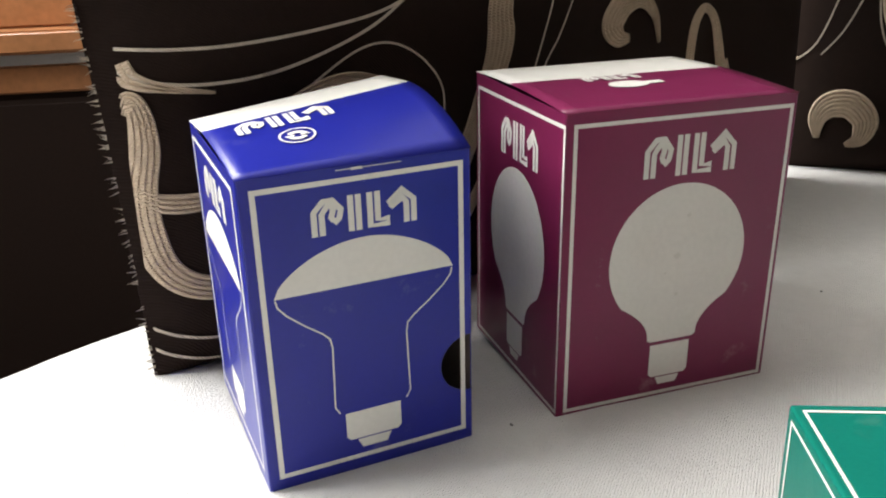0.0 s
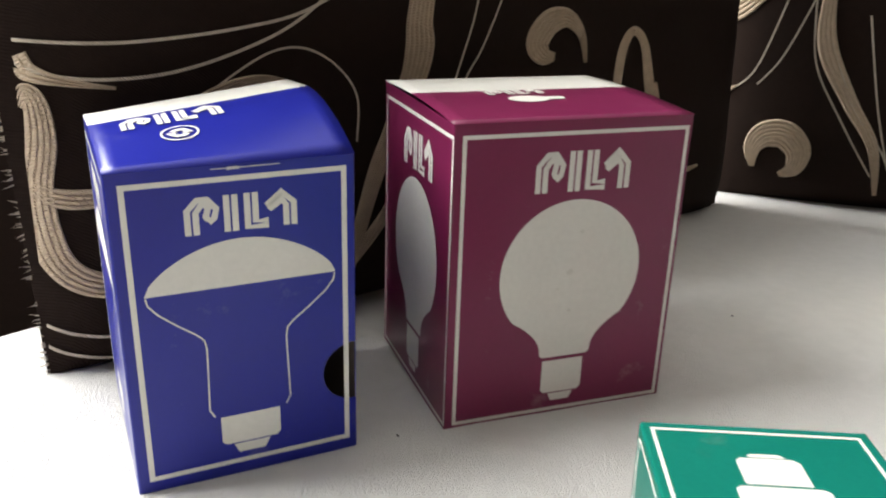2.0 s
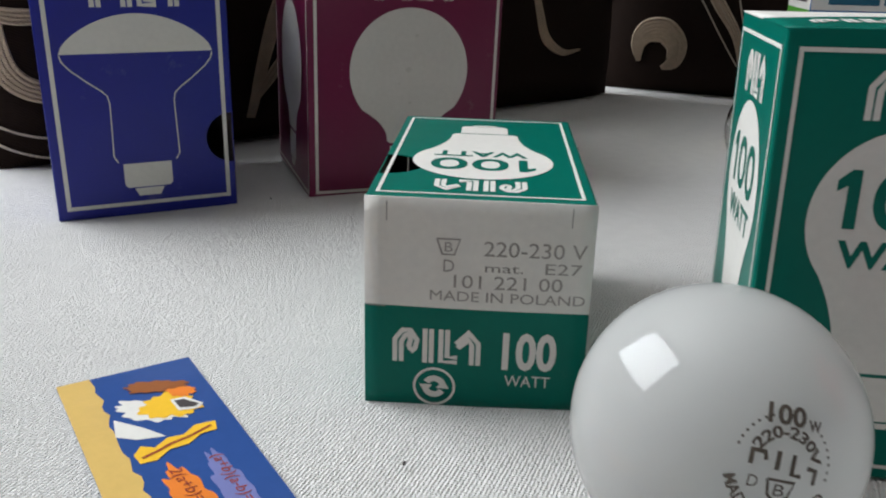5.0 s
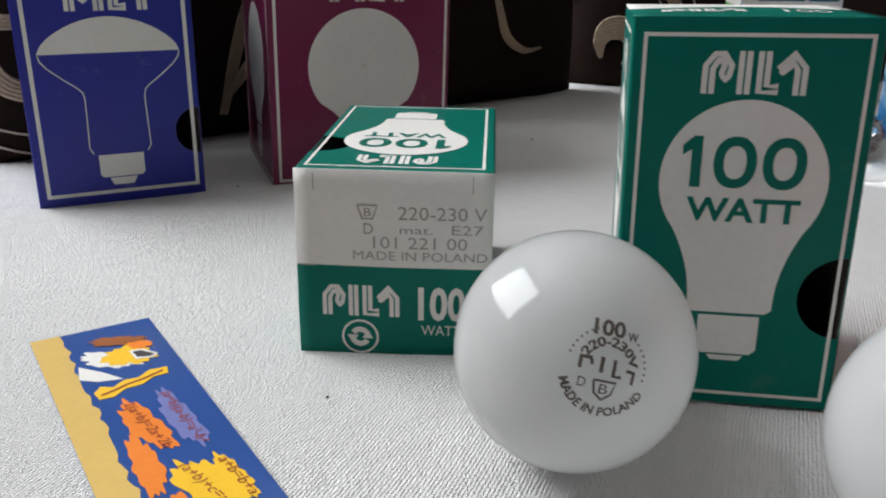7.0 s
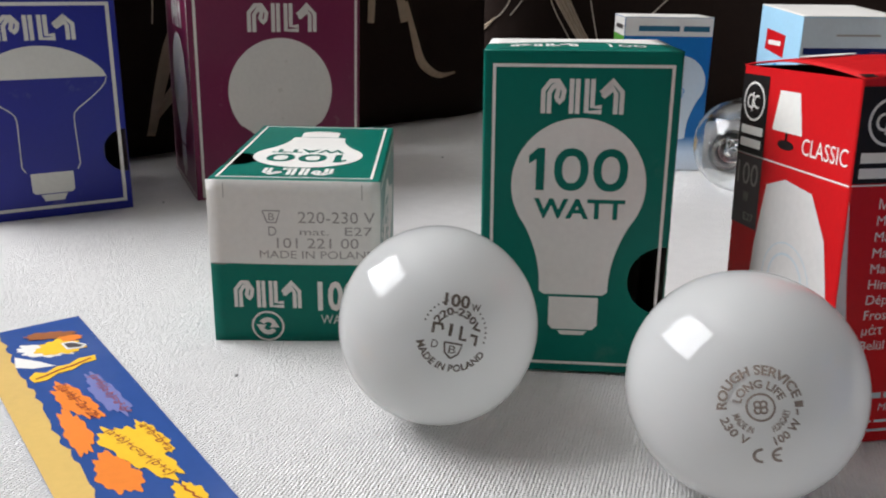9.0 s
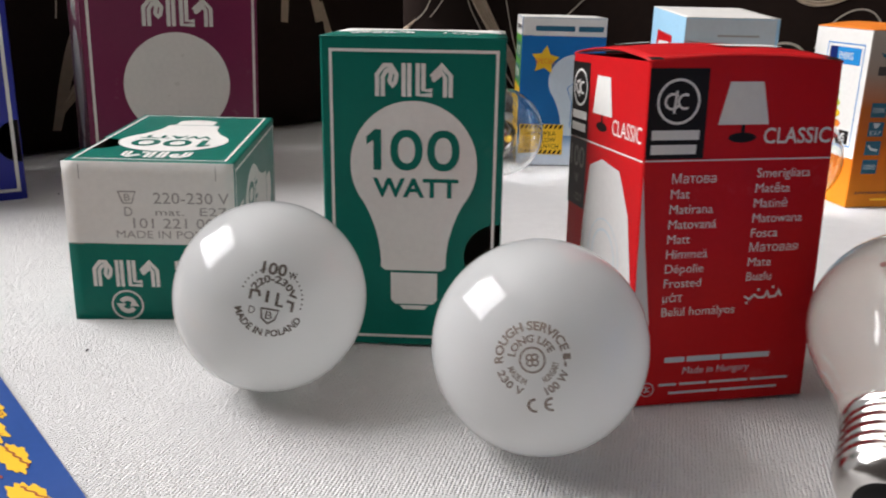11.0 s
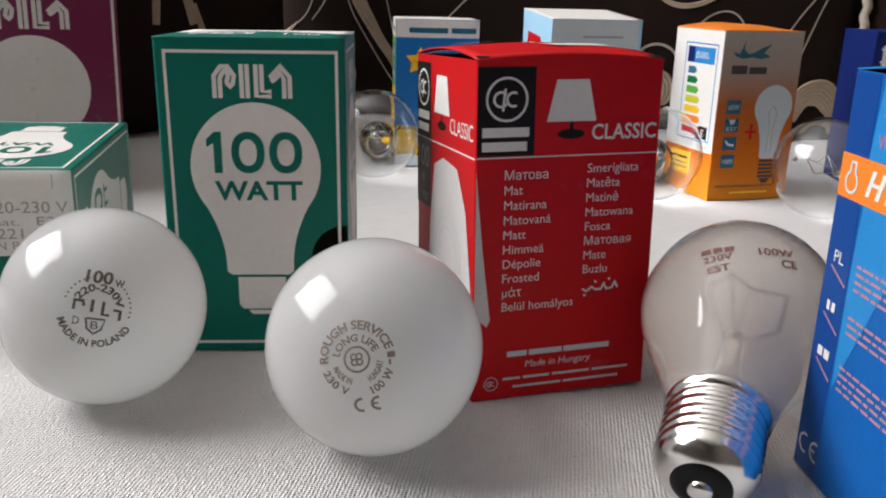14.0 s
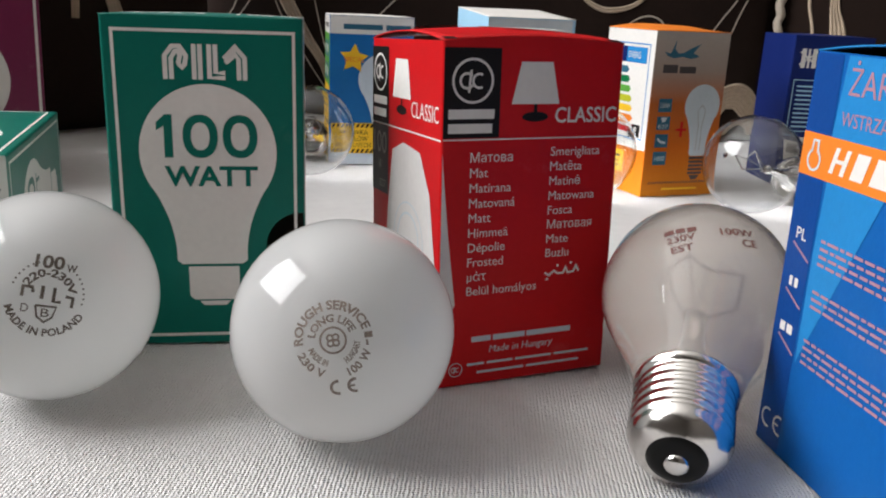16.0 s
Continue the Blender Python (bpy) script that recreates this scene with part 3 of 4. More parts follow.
# ---- cartons ----
def recycle(fl, x, y, r):
    return fl.ring(x, y, r, r * 0.13).ring(x, y, r * 0.45, r * 0.32, 20, 150, 14).ring(x, y, r * 0.45, r * 0.32, 200, 330, 14).poly([(x - r * .75, y + r * .1), (x - r * .1, y + r * .1), (x - r * .45, y - r * .4)]).poly([(x + r * .75, y - r * .1), (x + r * .1, y - r * .1), (x + r * .45, y + r * .4)])


def pear(x, y, r, foot, half, n=40):
    """Outline of a bulb's glass: a round head at (x, y) running down to a neck of half width at the height foot."""
    a = radians(-38)
    pts = [(x + r * math.cos(a + (math.pi - 2 * a) * i / n), y + r * math.sin(a + (math.pi - 2 * a) * i / n)) for i in range(n + 1)]
    sx, sy = pts[-1]
    low = foot + 0.12 * (sy - foot)
    side = []
    for i in range(1, 9):
        t = i / 8
        side.append((sx + (x - half - sx) * (1 - (1 - t) ** 2.0), sy + (low - sy) * t))
    left = side + [(x - half, foot + 1.2), (x - half + 1.6, foot)]
    return pts + left + [(2 * x - u, v) for u, v in reversed(left)]


def screw_print(fl, x, top, bottom, half, tip):
    fl.poly([(x - half, top), (x - half, bottom + 1.5), (x - half + 1.5, bottom), (x + half - 1.5, bottom), (x + half, bottom + 1.5), (x + half, top)])
    return fl.poly([(x - half * .62, bottom - 0.5), (x - half * .45, bottom - tip), (x + half * .45, bottom - tip), (x + half * .62, bottom - 0.5)])


def green_print(box, side):
    put = lambda u, v, e: side(u - 0.0004, v * 1.0118, e)
    Flat().border(3.4, 2.6, 59.6, 103.0, 1.0).on("printed_frame", WHITE, box, put)
    Flat().mark(18.6, 87.8, 44.6, 98.6).on("printed_mark", WHITE, box, put)
    screw_print(Flat().poly(pear(31.6, 64.9, 21.6, 27.8, 11.4)), 31.9, 26.9, 15.4, 8.2, 2.0).on("printed_bulb", WHITE, box, put)
    Flat().poly([(20.6, 63.2), (20.6, 76.9), (18.4, 76.9), (15.6, 74.4), (15.6, 71.8), (17.9, 73.2), (17.9, 63.2)]).on("printed_digit", GREEN, box, put, 0.00022)
    for u in (29.2, 41.7):
        fl = Flat()
        n = 40
        for r1, r2 in ((5.5, 6.9), (2.9, 4.4)):
            fl.v += [(u + r1 * math.copysign(abs(math.cos(2 * math.pi * i / n)) ** 0.9, math.cos(2 * math.pi * i / n)), 70.05 + r2 * math.copysign(abs(math.sin(2 * math.pi * i / n)) ** 0.9, math.sin(2 * math.pi * i / n))) for i in range(n)]
        fl.f = [[i, (i + 1) % n, n + (i + 1) % n, n + i] for i in range(n)]
        fl.on("printed_digit", GREEN, box, put, 0.00022)
    Flat().text("WATT", 17.6, 54.2, 47.0, 6.2, bold=0.03).on("printed_word", GREEN, box, put, 0.00022)


def green_carton(m, label, near_white, hole):
    w, d, h = 0.0616, 0.062, 0.1078
    box, F = carton("bulb_carton", m, w, d, h, {"body": GREEN, "lid": BARE if near_white else GREEN, "lid2": GREEN if near_white else BARE}, label, split=0.5, notch=(hole, 0.0118))
    for side in ("front", "left", "right"):
        green_print(box, F[side])
    return box, F


# upright green carton
box, F = green_carton(pose(0.3636, 0.2014, 0.0, -0.6, -0.6, -16.5), "upright green printed carton for a 100 watt bulb", False, 0.0338)
Flat().mark(8, 13, 30, 22).text("100", 40, 13, 52, 9).on("printed_mark", WHITE, box, F["top"])

# lying green carton: front upwards, lid towards the viewer
lying = pose(0.2715, 0.2396, -0.001, 0.3, 0.6, -10.0) @ Matrix(((-1, 0, 0, 0.0616), (0, 0, -1, 0.1096), (0, -1, 0, 0.062), (0, 0, 0, 1)))
box, F = green_carton(lying, "green and white carton for a bulb lying on its back", True, 0.0735)
end = lambda u, v, e: F["top"](0.0616 - u * 0.978, 0.062 - v * 0.982, e)
fl = Flat().text("220-230 V", 33, 47.6, 61, 4.3).text("mat.", 33.5, 43.0, 44, 2.6).text("E27", 50, 43.0, 60, 3.2).text("D", 22, 42.6, 25, 3.6)
fl.stroke([(20, 52), (26.4, 52), (24.9, 47.6), (21.6, 47.6), (20, 52)], 0.5).text("B", 22.2, 48.4, 24.4, 2.8).text("101 221 00", 25, 38.0, 55, 3.9).text("MADE IN POLAND", 18.5, 34.0, 61.5, 3.0)
fl.on("printed_text", GREY, box, end)
recycle(Flat().mark(8.0, 14.2, 33.4, 25.0), 20.3, 6.6, 5.8).on("printed_mark", WHITE, box, end)
Flat().text("100", 39.5, 13.8, 54.8, 11.0, bold=0.03).text("WATT", 40.5, 8.0, 53.5, 3.6).on("printed_number", WHITE, box, end)
Flat().rect(0.4, 31.2, 6.0, 31.5).rect(6.0, 56.5, 6.3, 62).rect(56.2, 56.5, 56.5, 62).on("flap_crease", GREY, box, end)


# blue reflector bulb carton with a sprung lid
def blue_lid(u, v):
    a, b = min(max(u / 0.0824, 0), 1), min(max(v / 0.087, 0), 1)
    return 0.1194 + (1 - a) * 0.001 * b + (0.18 + 0.82 * a) * 0.0135 * (1 - (1 - min(b / 0.62, 1)) ** 2) - 0.003 * max(b - 0.62, 0) / 0.38


def blue_print(box, side):
    put = lambda u, v, e: side(0.0040 + (u - 0.0066) * 1.017, 0.00475 + (v - 0.0036) * 0.977, e)
    inner = lambda u, v, e: side(0.0416 + (u - 0.0441) * 0.954, 0.00475 + (v - 0.0036) * 0.977, e)
    Flat().border(6.6, 3.6, 80.6, 117.2, 1.9).on("printed_frame", WHITE, box, put)
    Flat().mark(25.6, 97.4, 63.0, 110.6).on("printed_mark", WHITE, box, put)
    dome = [(9.4 + 69.4 * i / 40, 77.0 + 17.6 * math.sin(math.pi * i / 40) ** 0.62) for i in range(41)]
    screw_print(Flat().poly(dome), 43.8, 24.6, 12.6, 11.4, 4.4).on("printed_dome", WHITE, box, inner)
    left = [(9.8, 76.6), (10.4, 73.8), (13.5, 70.0), (20, 64.6), (26.0, 60.2), (28.6, 57.6), (29.3, 54.0), (29.0, 42), (28.6, 28.5), (30.4, 25.4)]
    right = [(2 * 44.1 - u - 0.0, v) for u, v in left]
    Flat().stroke(left, 0.6).stroke(right, 0.6).on("printed_outline", WHITE, box, inner)


box, F = carton("bulb_carton", pose(0.1346, 0.4161, -0.001, 2.6, 0, 18.9), 0.0824, 0.087, 0.1194, {"body": BLUE, "lid": BLUE, "lid2": BARE},
                "royal blue carton for a reflector bulb with sprung lid", lid=blue_lid, split=0.64, notch=(0.0345, 0.0122))
blue_print(box, F["front"])
blue_print(box, lambda u, v, e: F["left"](u * 1.02, v, e))
recycle(Flat().mark(10, 38, 46, 51), 28, 26, 6.2).on("printed_mark", WHITE, box, F["top"], 0.0005)


Flat().rect(33, 118.3, 56, 118.6).poly([(38, 117.9), (42.5, 117.9), (42, 118.9), (38.4, 118.8)]).on("worn_crease", WHITE, box, F["front"], 0.0003)

# plum globe bulb carton
def plum_print(box, put):
    Flat().border(3.4, 1.8, 100.2, 123.1, 1.6).on("printed_frame", WHITE, box, put)
    Flat().mark(33.6, 99.0, 75.0, 115.2).on("printed_mark", WHITE, box, put)
    screw_print(Flat().poly(pear(52.6, 64.2, 31.4, 27.2, 11.6, 56)), 52.2, 25.6, 10.4, 9.4, 4.0).on("printed_globe", WHITE, box, put)


def plum_lid(u, v):
    return 0.1271 + 0.0012 * v / 0.0905 + 0.0015 * math.sin(math.pi * v / 0.0905)


box, F = carton("bulb_carton", pose(0.2480, 0.4507, -0.001, 1.7, 0.7, 13.5), 0.1020, 0.0905, 0.1271, {"body": PURPLE, "lid": PURPLE, "lid2": BARE},
                "plum purple carton for a large globe bulb", lid=plum_lid, split=0.55)
plum_print(box, F["front"])
plum_print(box, lambda u, v, e: F["left"](u * 0.905, v, e))
SMUDGE = card("smudged_white_print", (0.665, 0.645, 0.60), 0.5)
for u, v, r in ((52, 65, 1.7), (56, 82, 1.1), (47, 58, 0.8), (53, 48, 1.0)):
    Flat().poly([(u + r * (1 + 0.25 * math.sin(3 * a)) * math.cos(a * math.pi / 9), v + 0.7 * r * (1 + 0.25 * math.sin(5 * a)) * math.sin(a * math.pi / 9)) for a in range(18)]).on("smudge", SMUDGE, box, F["front"], 0.0002)
Flat().mark(30, 41, 56, 50).ellipse(44, 32, 9, 5.4).rect(52, 30, 60, 34.5).on("printed_mark", WHITE, box, F["top"], 0.0004)


# red carton
def red_lid(u, v):
    return 0.1056 + 0.0016 * math.sin(math.pi * min(max(u / 0.0606, 0), 1)) + 0.0026 * math.sin(math.pi * min(max(v / 0.0645, 0), 1)) ** 0.8


box, F = carton("bulb_carton", pose(0.4500, 0.1340, 0.0, -2.4, -0.4, -2.6), 0.0606, 0.0645, 0.1056, {"body": RED, "lid": RED},
                "red carton with white multilingual print and a lamp picture", lid=red_lid)


def lampshade(u, v, s, box, put):
    Flat().poly([(u - 5.2 * s, v), (u + 5.2 * s, v), (u + 8 * s, v - 12.4), (u - 8 * s, v - 12.4)]).on("printed_lampshade", WHITE, box, put)
    Flat().rect(u - 0.6 * s, v - 15.5, u + 0.6 * s, v - 12.4).ellipse(u, v - 16.2, 4.4 * s, 1.5).on("printed_lamp_foot", BLACK, box, put)


def round_mark(u, v, r, box, put, mat=WHITE):
    Flat().ring(u, v, r, r * 0.12).ring(u - r * .3, v, r * 0.34, r * .12, 40, 330).ring(u + r * .32, v, r * 0.32, r * .12, 60, 300).stroke([(u - r * .1, v + r * .5), (u - r * .2, v - r * .55)], r * .12).on("round_mark", mat, box, put, 0.00022)


put = lambda u, v, e: F["front"](u * 1.012, v - 0.0006, e)
Flat().rect(0.3, 78.6, 18.2, 104.6).on("black_panel", BLACK, box, put)
round_mark(9.3, 95.2, 6.2, box, put)
Flat().rect(1.8, 84.2, 16.4, 87.0).rect(1.8, 80.0, 15.8, 82.8).on("printed_bar", WHITE, box, put, 0.00022)
lampshade(30.0, 100.8, 1.0, box, put)
Flat().text("CLASSIC", 36.8, 82.8, 58.4, 4.6, bold=0.015).on("printed_word", WHITE, box, put)
Flat().rect(0.3, 77.9, 59.2, 78.3).on("printed_rule", WHITE, box, put)
Flat().poly([(0.3, 74), (1.2, 64), (2.6, 50), (4.2, 37), (5.4, 27.5), (4.4, 25.2), (0.3, 29)]).on("printed_bulb", GLOW_PRINT, box, put)
fl = Flat()
for i, s in enumerate(("Матова", "Mat", "Matirana", "Matovaná", "Matt", "Himmeä", "Dépolie", "Frosted", "μάτ", "Belül homályos")):
    fl.text(s, 9.2, 71.4 - 4.60 * i, None, 2.8)
for i, s in enumerate(("Smerigliata", "Matēta", "Matinė", "Matowana", "Fosca", "Матовая", "Mate", "Buzlu")):
    fl.text(s, 36.0, 72.6 - 4.62 * i, None, 2.8)
fl.stroke([(36, 35.2), (37.6, 34.2), (39.4, 35.6), (40.6, 34.6), (42.6, 34.6), (43.6, 36.4), (44.4, 34.6), (46.4, 34.8), (47.4, 36.6), (48.4, 34.8)], 0.7).rect(45, 37.4, 45.8, 38.2).rect(40.2, 36.8, 41.0, 37.6).rect(36.6, 32.6, 37.4, 33.4)
fl.on("printed_text", WHITE, box, put)
Flat().rect(11.4, 14.6, 18.0, 16.4).rect(18.8, 14.6, 30.0, 16.4).rect(30.6, 14.6, 46.6, 16.4).text("Made in Hungary", 17.6, 10.6, 40.0, 2.3, 0.15).rect(10.2, 6.8, 16, 7.6).rect(17, 6.8, 26, 7.6).rect(27, 6.8, 40, 7.6).rect(41, 6.8, 53.8, 7.6).rect(13.6, 3.9, 30, 4.7).rect(31, 3.9, 50.4, 4.7).on("printed_line", PALE, box, put)
round_mark(6.2, 6.0, 2.2, box, put, PALE)
put = lambda u, v, e: F["left"](u * 1.075, v - 0.0004, e)
Flat().rect(0.3, 77.5, 16.2, 103.6).on("black_panel", BLACK, box, put)
Flat().rect(0.3, 53.5, 16.2, 77.3).on("grey_panel", DARKGREY, box, put)
round_mark(8.2, 95.0, 6.0, box, put)
Flat().rect(1.8, 84.2, 14.8, 87.0).rect(1.8, 80.0, 14.2, 82.8).on("printed_bar", WHITE, box, put, 0.00022)
Flat().text("100", 2.0, 67.5, 14.6, 7.5).text("W", 6.4, 61.6, 10, 3.6).text("E27", 8, 55.6, 14, 2.6).on("printed_number", GREY, box, put, 0.00022)
lampshade(28.0, 100.0, 1.0, box, put)
Flat().text("CLASSIC", 36.6, 82.4, 57.8, 5.0).on("printed_word", WHITE, box, put)
Flat().rect(0.3, 77.4, 59.6, 77.9).on("printed_rule", WHITE, box, put)
Flat().poly([(20, 70), (30, 73.5), (44, 72), (52, 60), (58, 34), (59.4, 20), (59.4, 2), (14, 2), (13, 20), (16, 50)]).on("printed_bulb", GLOW_PRINT, box, put)
Flat().ring(35, 42, 9, 0.8, n=30).ring(35, 42, 12.5, 0.5, n=30).on("printed_outline", PALE, box, put, 0.00022)
Flat().rect(0.5, 0.3, 60, 3.4).on("black_flap", BLACK, box, F["top"], 0.0003)
Flat().ellipse(14, 40, 9, 5).poly([(26, 18), (50, 26), (54, 22), (30, 13)]).poly([(30, 44), (50, 50), (52, 46), (31, 41)]).on("printed_mark", BARE, box, F["top"], 0.0006)

# orange and white carton
box, F = carton("bulb_carton", pose(0.6950, 0.3500, 0.0, 0, 0, -4.0), 0.0565, 0.056, 0.1055, {"body": ORANGE_FADE, "lid": ORANGE},
                "white and orange carton with a bulb picture and energy label",
                lid=lambda u, v: 0.1055 + 0.003 * math.sin(math.pi * min(u / 0.0565, 1)) * min(1, v / 0.02))
put = F["front"]
Flat().poly([(7.0, 93.0), (11.5, 91.8), (15.0, 100.2), (14.6, 94.6), (17.5, 92.0), (21.5, 92.6), (26.6, 95.4), (34.0, 98.2), (28.6, 92.6), (33.8, 90.2), (27, 88.8), (20.6, 90.0), (14, 89.0), (9, 90.4)]).on("printed_swoosh", TEAL, box, put)
Flat().rect(7.0, 79.8, 18.0, 85.0).rect(19.5, 79.8, 32.0, 84.0).on("printed_bar", DARKGREY, box, put)
for i, s in enumerate(("100W", "E27", None, "1000")):
    v = 55.2 - 11.4 * i
    Flat().rect(6.8, v, 16.8, v + 8.6).on("printed_square", TEAL, box, put)
    fl = Flat()
    if s:
        fl.text(s, 8.2, v + (2.6 if i != 1 else 1.0), 15.6, 3.2 if i != 1 else 2.4)
    else:
        fl.stroke([(8.6, v + 6), (11, v + 3.6), (15, v + 3.0)], 1.4)
    if i == 1:
        fl.poly([(9.4, v + 8), (14.4, v + 8), (12.8, v + 5), (10.8, v + 5)])
    fl.on("printed_number", PALE, box, put, 0.00022)
Flat().poly(pear(40.6, 59.4, 13.6, 26.4, 6.2)).on("printed_bulb", PALE, box, put)
Flat().stroke([(39, 30), (39.4, 46), (37.6, 56), (40.6, 60), (43.6, 56), (41.8, 46), (42.2, 30)], 0.4).on("printed_filament", GREY, box, put, 0.00022)
fl = Flat()
for i in range(5):
    fl.rect(35.0, 24.2 - 2.5 * i, 46.2, 25.8 - 2.5 * i)
fl.poly([(36.5, 13.6), (38.6, 10.6), (42.6, 10.6), (44.7, 13.6)]).on("printed_cap", DARKGREY, box, put)
fl = Flat()
for i in range(26):
    fl.poly([(5 + 1.8 * i, 8.4), (6 + 1.8 * i, 8.4), (6.6 + 1.8 * i, 9.8), (5.6 + 1.8 * i, 9.8)])
fl.on("hazard_stripe", DARKGREY, box, put)
Flat().rect(22, 43.0, 30, 44.6).rect(25.2, 39.0, 27.2, 49.0).on("printed_cross", RED, box, put)
Flat().rect(16, 4.2, 44, 5.4).on("printed_line", YELLOW, box, put)
put = F["left"]
Flat().rect(0.3, 30.0, 55.7, 105.2).on("white_panel", BARE, box, put)
Flat().border(14, 36, 51, 97, 0.8).on("label_frame", SKYBLUE, box, put, 0.00022)
Flat().rect(17, 84.5, 48, 94.5).on("label_header", SKYBLUE, box, put, 0.00022)
Flat().rect(17, 84.5, 25, 94.5).on("label_flag", NAVY, box, put, 0.00032)
Flat().text("ENERG", 27, 87.4, 41, 4.2).on("label_word", WHITE, box, put, 0.00032)
for i, (mt, ln) in enumerate(((TEAL, 8), (card("dark_green_print", (0.0, 0.16, 0.05)), 10), (LEAF, 12), (card("lime_print", (0.5, 0.5, 0.03)), 14), (YELLOW, 15.5), (ORANGE, 17), (RED, 19))):
    v = 77.5 - 6.2 * i
    Flat().poly([(19, v), (19 + ln, v), (21.4 + ln, v + 2.2), (19 + ln, v + 4.4), (19, v + 4.4)]).on("label_arrow", mt, box, put, 0.00022)
Flat().poly([(36, 41.4), (38.5, 37.4), (48, 37.4), (48, 45.4), (38.5, 45.4)]).on("label_class", BLACK, box, put, 0.00022)
Flat().text("E", 41.5, 39.4, 45, 4.2).on("label_word", WHITE, box, put, 0.00032)
Flat().rect(8, 12, 34, 27).on("yellow_panel", YELLOW, box, put)
Flat().rect(10, 22, 30, 23.6).rect(10, 18.6, 28, 19.6).rect(10, 15.6, 31, 16.6).on("printed_line", DARKGREY, box, put, 0.00022)

# blue carton with a star
box, F = carton("bulb_carton", pose(0.5319, 0.5006, 0.0, 0, 0, -14), 0.0595, 0.050, 0.1045, {"body": BLUE_FADE, "lid": BARE},
                "blue and white carton with a yellow star and bulb picture")
put = F["front"]
Flat().rect(0.3, 92.2, 59.2, 104.3).on("white_band", BARE, box, put)
Flat().rect(9.5, 95.4, 37.0, 99.0).rect(39.5, 95.4, 57.0, 99.0).on("printed_bar", TEAL, box, put, 0.00022)
Flat().poly(pear(39, 61, 18.6, 22, 8)).on("printed_bulb", PALE, box, put, 0.00016)
Flat().stroke([(37.4, 28), (37.8, 46), (34, 56), (39, 60), (44, 56), (40.2, 46), (40.6, 28)], 0.5).on("printed_filament", SKYBLUE, box, put, 0.00026)
Flat().poly([(17 + (10.4 if i % 2 == 0 else 5.4) * math.sin(math.pi * i / 5 + 0.1), 75.4 + (10.4 if i % 2 == 0 else 5.4) * math.cos(math.pi * i / 5 + 0.1)) for i in range(10)]).on("printed_star", YELLOW, box, put, 0.0003)
Flat().text("SPECIAL", 10.4, 73.0, 24.4, 3.6).on("printed_word", ORANGE, box, put, 0.0004)
Flat().rect(1.6, 8.0, 33.0, 30.0).on("warning_panel", YELLOW, box, put, 0.0003)
fl = Flat()
for v in (8.4, 26.8):
    for i in range(9):
        fl.poly([(2 + 3.4 * i, v), (3.8 + 3.4 * i, v), (5.4 + 3.4 * i, v + 2.8), (3.6 + 3.4 * i, v + 2.8)])
fl.text("ŻARÓWKA", 5.0, 21.6, 28, 3.4).text("DO CELÓW", 5.0, 17.0, 28, 3.4).text("SPECJALNYCH", 5.0, 12.4, 30, 3.4)
fl.on("warning_text", BLACK, box, put, 0.0004)
put = F["left"]
Flat().rect(0.3, 56, 49.6, 92).on("side_panel", LEAF, box, put)
Flat().rect(0.3, 0.3, 49.6, 56).on("side_band", YELLOW, box, put)
Flat().rect(0.3, 92, 49.6, 104.2).on("side_cap", BARE, box, put)
for u in (8, 27):
    for v in (59, 75):
        Flat().rect(u, v, u + 14, v + 12).on("printed_icon", TEAL, box, put, 0.00022)
        Flat().rect(u + 3, v + 3, u + 11, v + 9).on("printed_symbol", WHITE, box, put, 0.00032)
fl = Flat().rect(10, 96, 42, 99)
for k in range(6):
    fl.rect(6, 46 - 6 * k, 42 - 6 * (k % 3), 48 - 6 * k)
fl.on("printed_line", DARKGREY, box, put, 0.00022)

# pale blue carton
box, F = carton("bulb_carton", pose(0.6145, 0.4225, 0.0, 0, 0, -7.2), 0.0635, 0.062, 0.1085, {"body": PALEBLUE, "lid": BARE},
                "pale blue and white carton for a 100 watt bulb",
                lid=lambda u, v: 0.1085 + 0.005 * v / 0.062)
put = F["left"]
Flat().poly([(0.3, 0.3), (61.7, 0.3), (61.7, 18), (50, 14), (30, 18), (12, 12), (0.3, 16)]).on("white_panel", BARE, box, put)
Flat().poly([(2, 22), (14, 15), (34, 20), (52, 17), (60, 26), (61, 60), (50, 72), (30, 78), (10, 68), (2, 54)]).on("blue_panel", SKYBLUE, box, put)
Flat().text("100", 14, 54, 46, 13).on("printed_number", SALMON, box, put, 0.00022)
Flat().text("SPECIAL", 10, 34, 52, 6).rect(16, 28, 44, 29.4).rect(18, 24.6, 42, 26).on("printed_word", WHITE, box, put, 0.00022)
Flat().poly([(12, 86), (40, 82), (41, 96), (13, 99)]).on("red_panel", RED, box, put, 0.00022)
Flat().rect(17, 89, 35, 92).on("printed_bar", WHITE, box, put, 0.00032)
put = F["front"]
Flat().rect(0.3, 70, 61, 108).on("grey_panel", PALE, box, put)
Flat().rect(2, 86, 60, 90).on("printed_rule", NAVY, box, put, 0.00022)
Flat().rect(22, 97, 50, 98.2).on("printed_line", GREY, box, put, 0.00022)

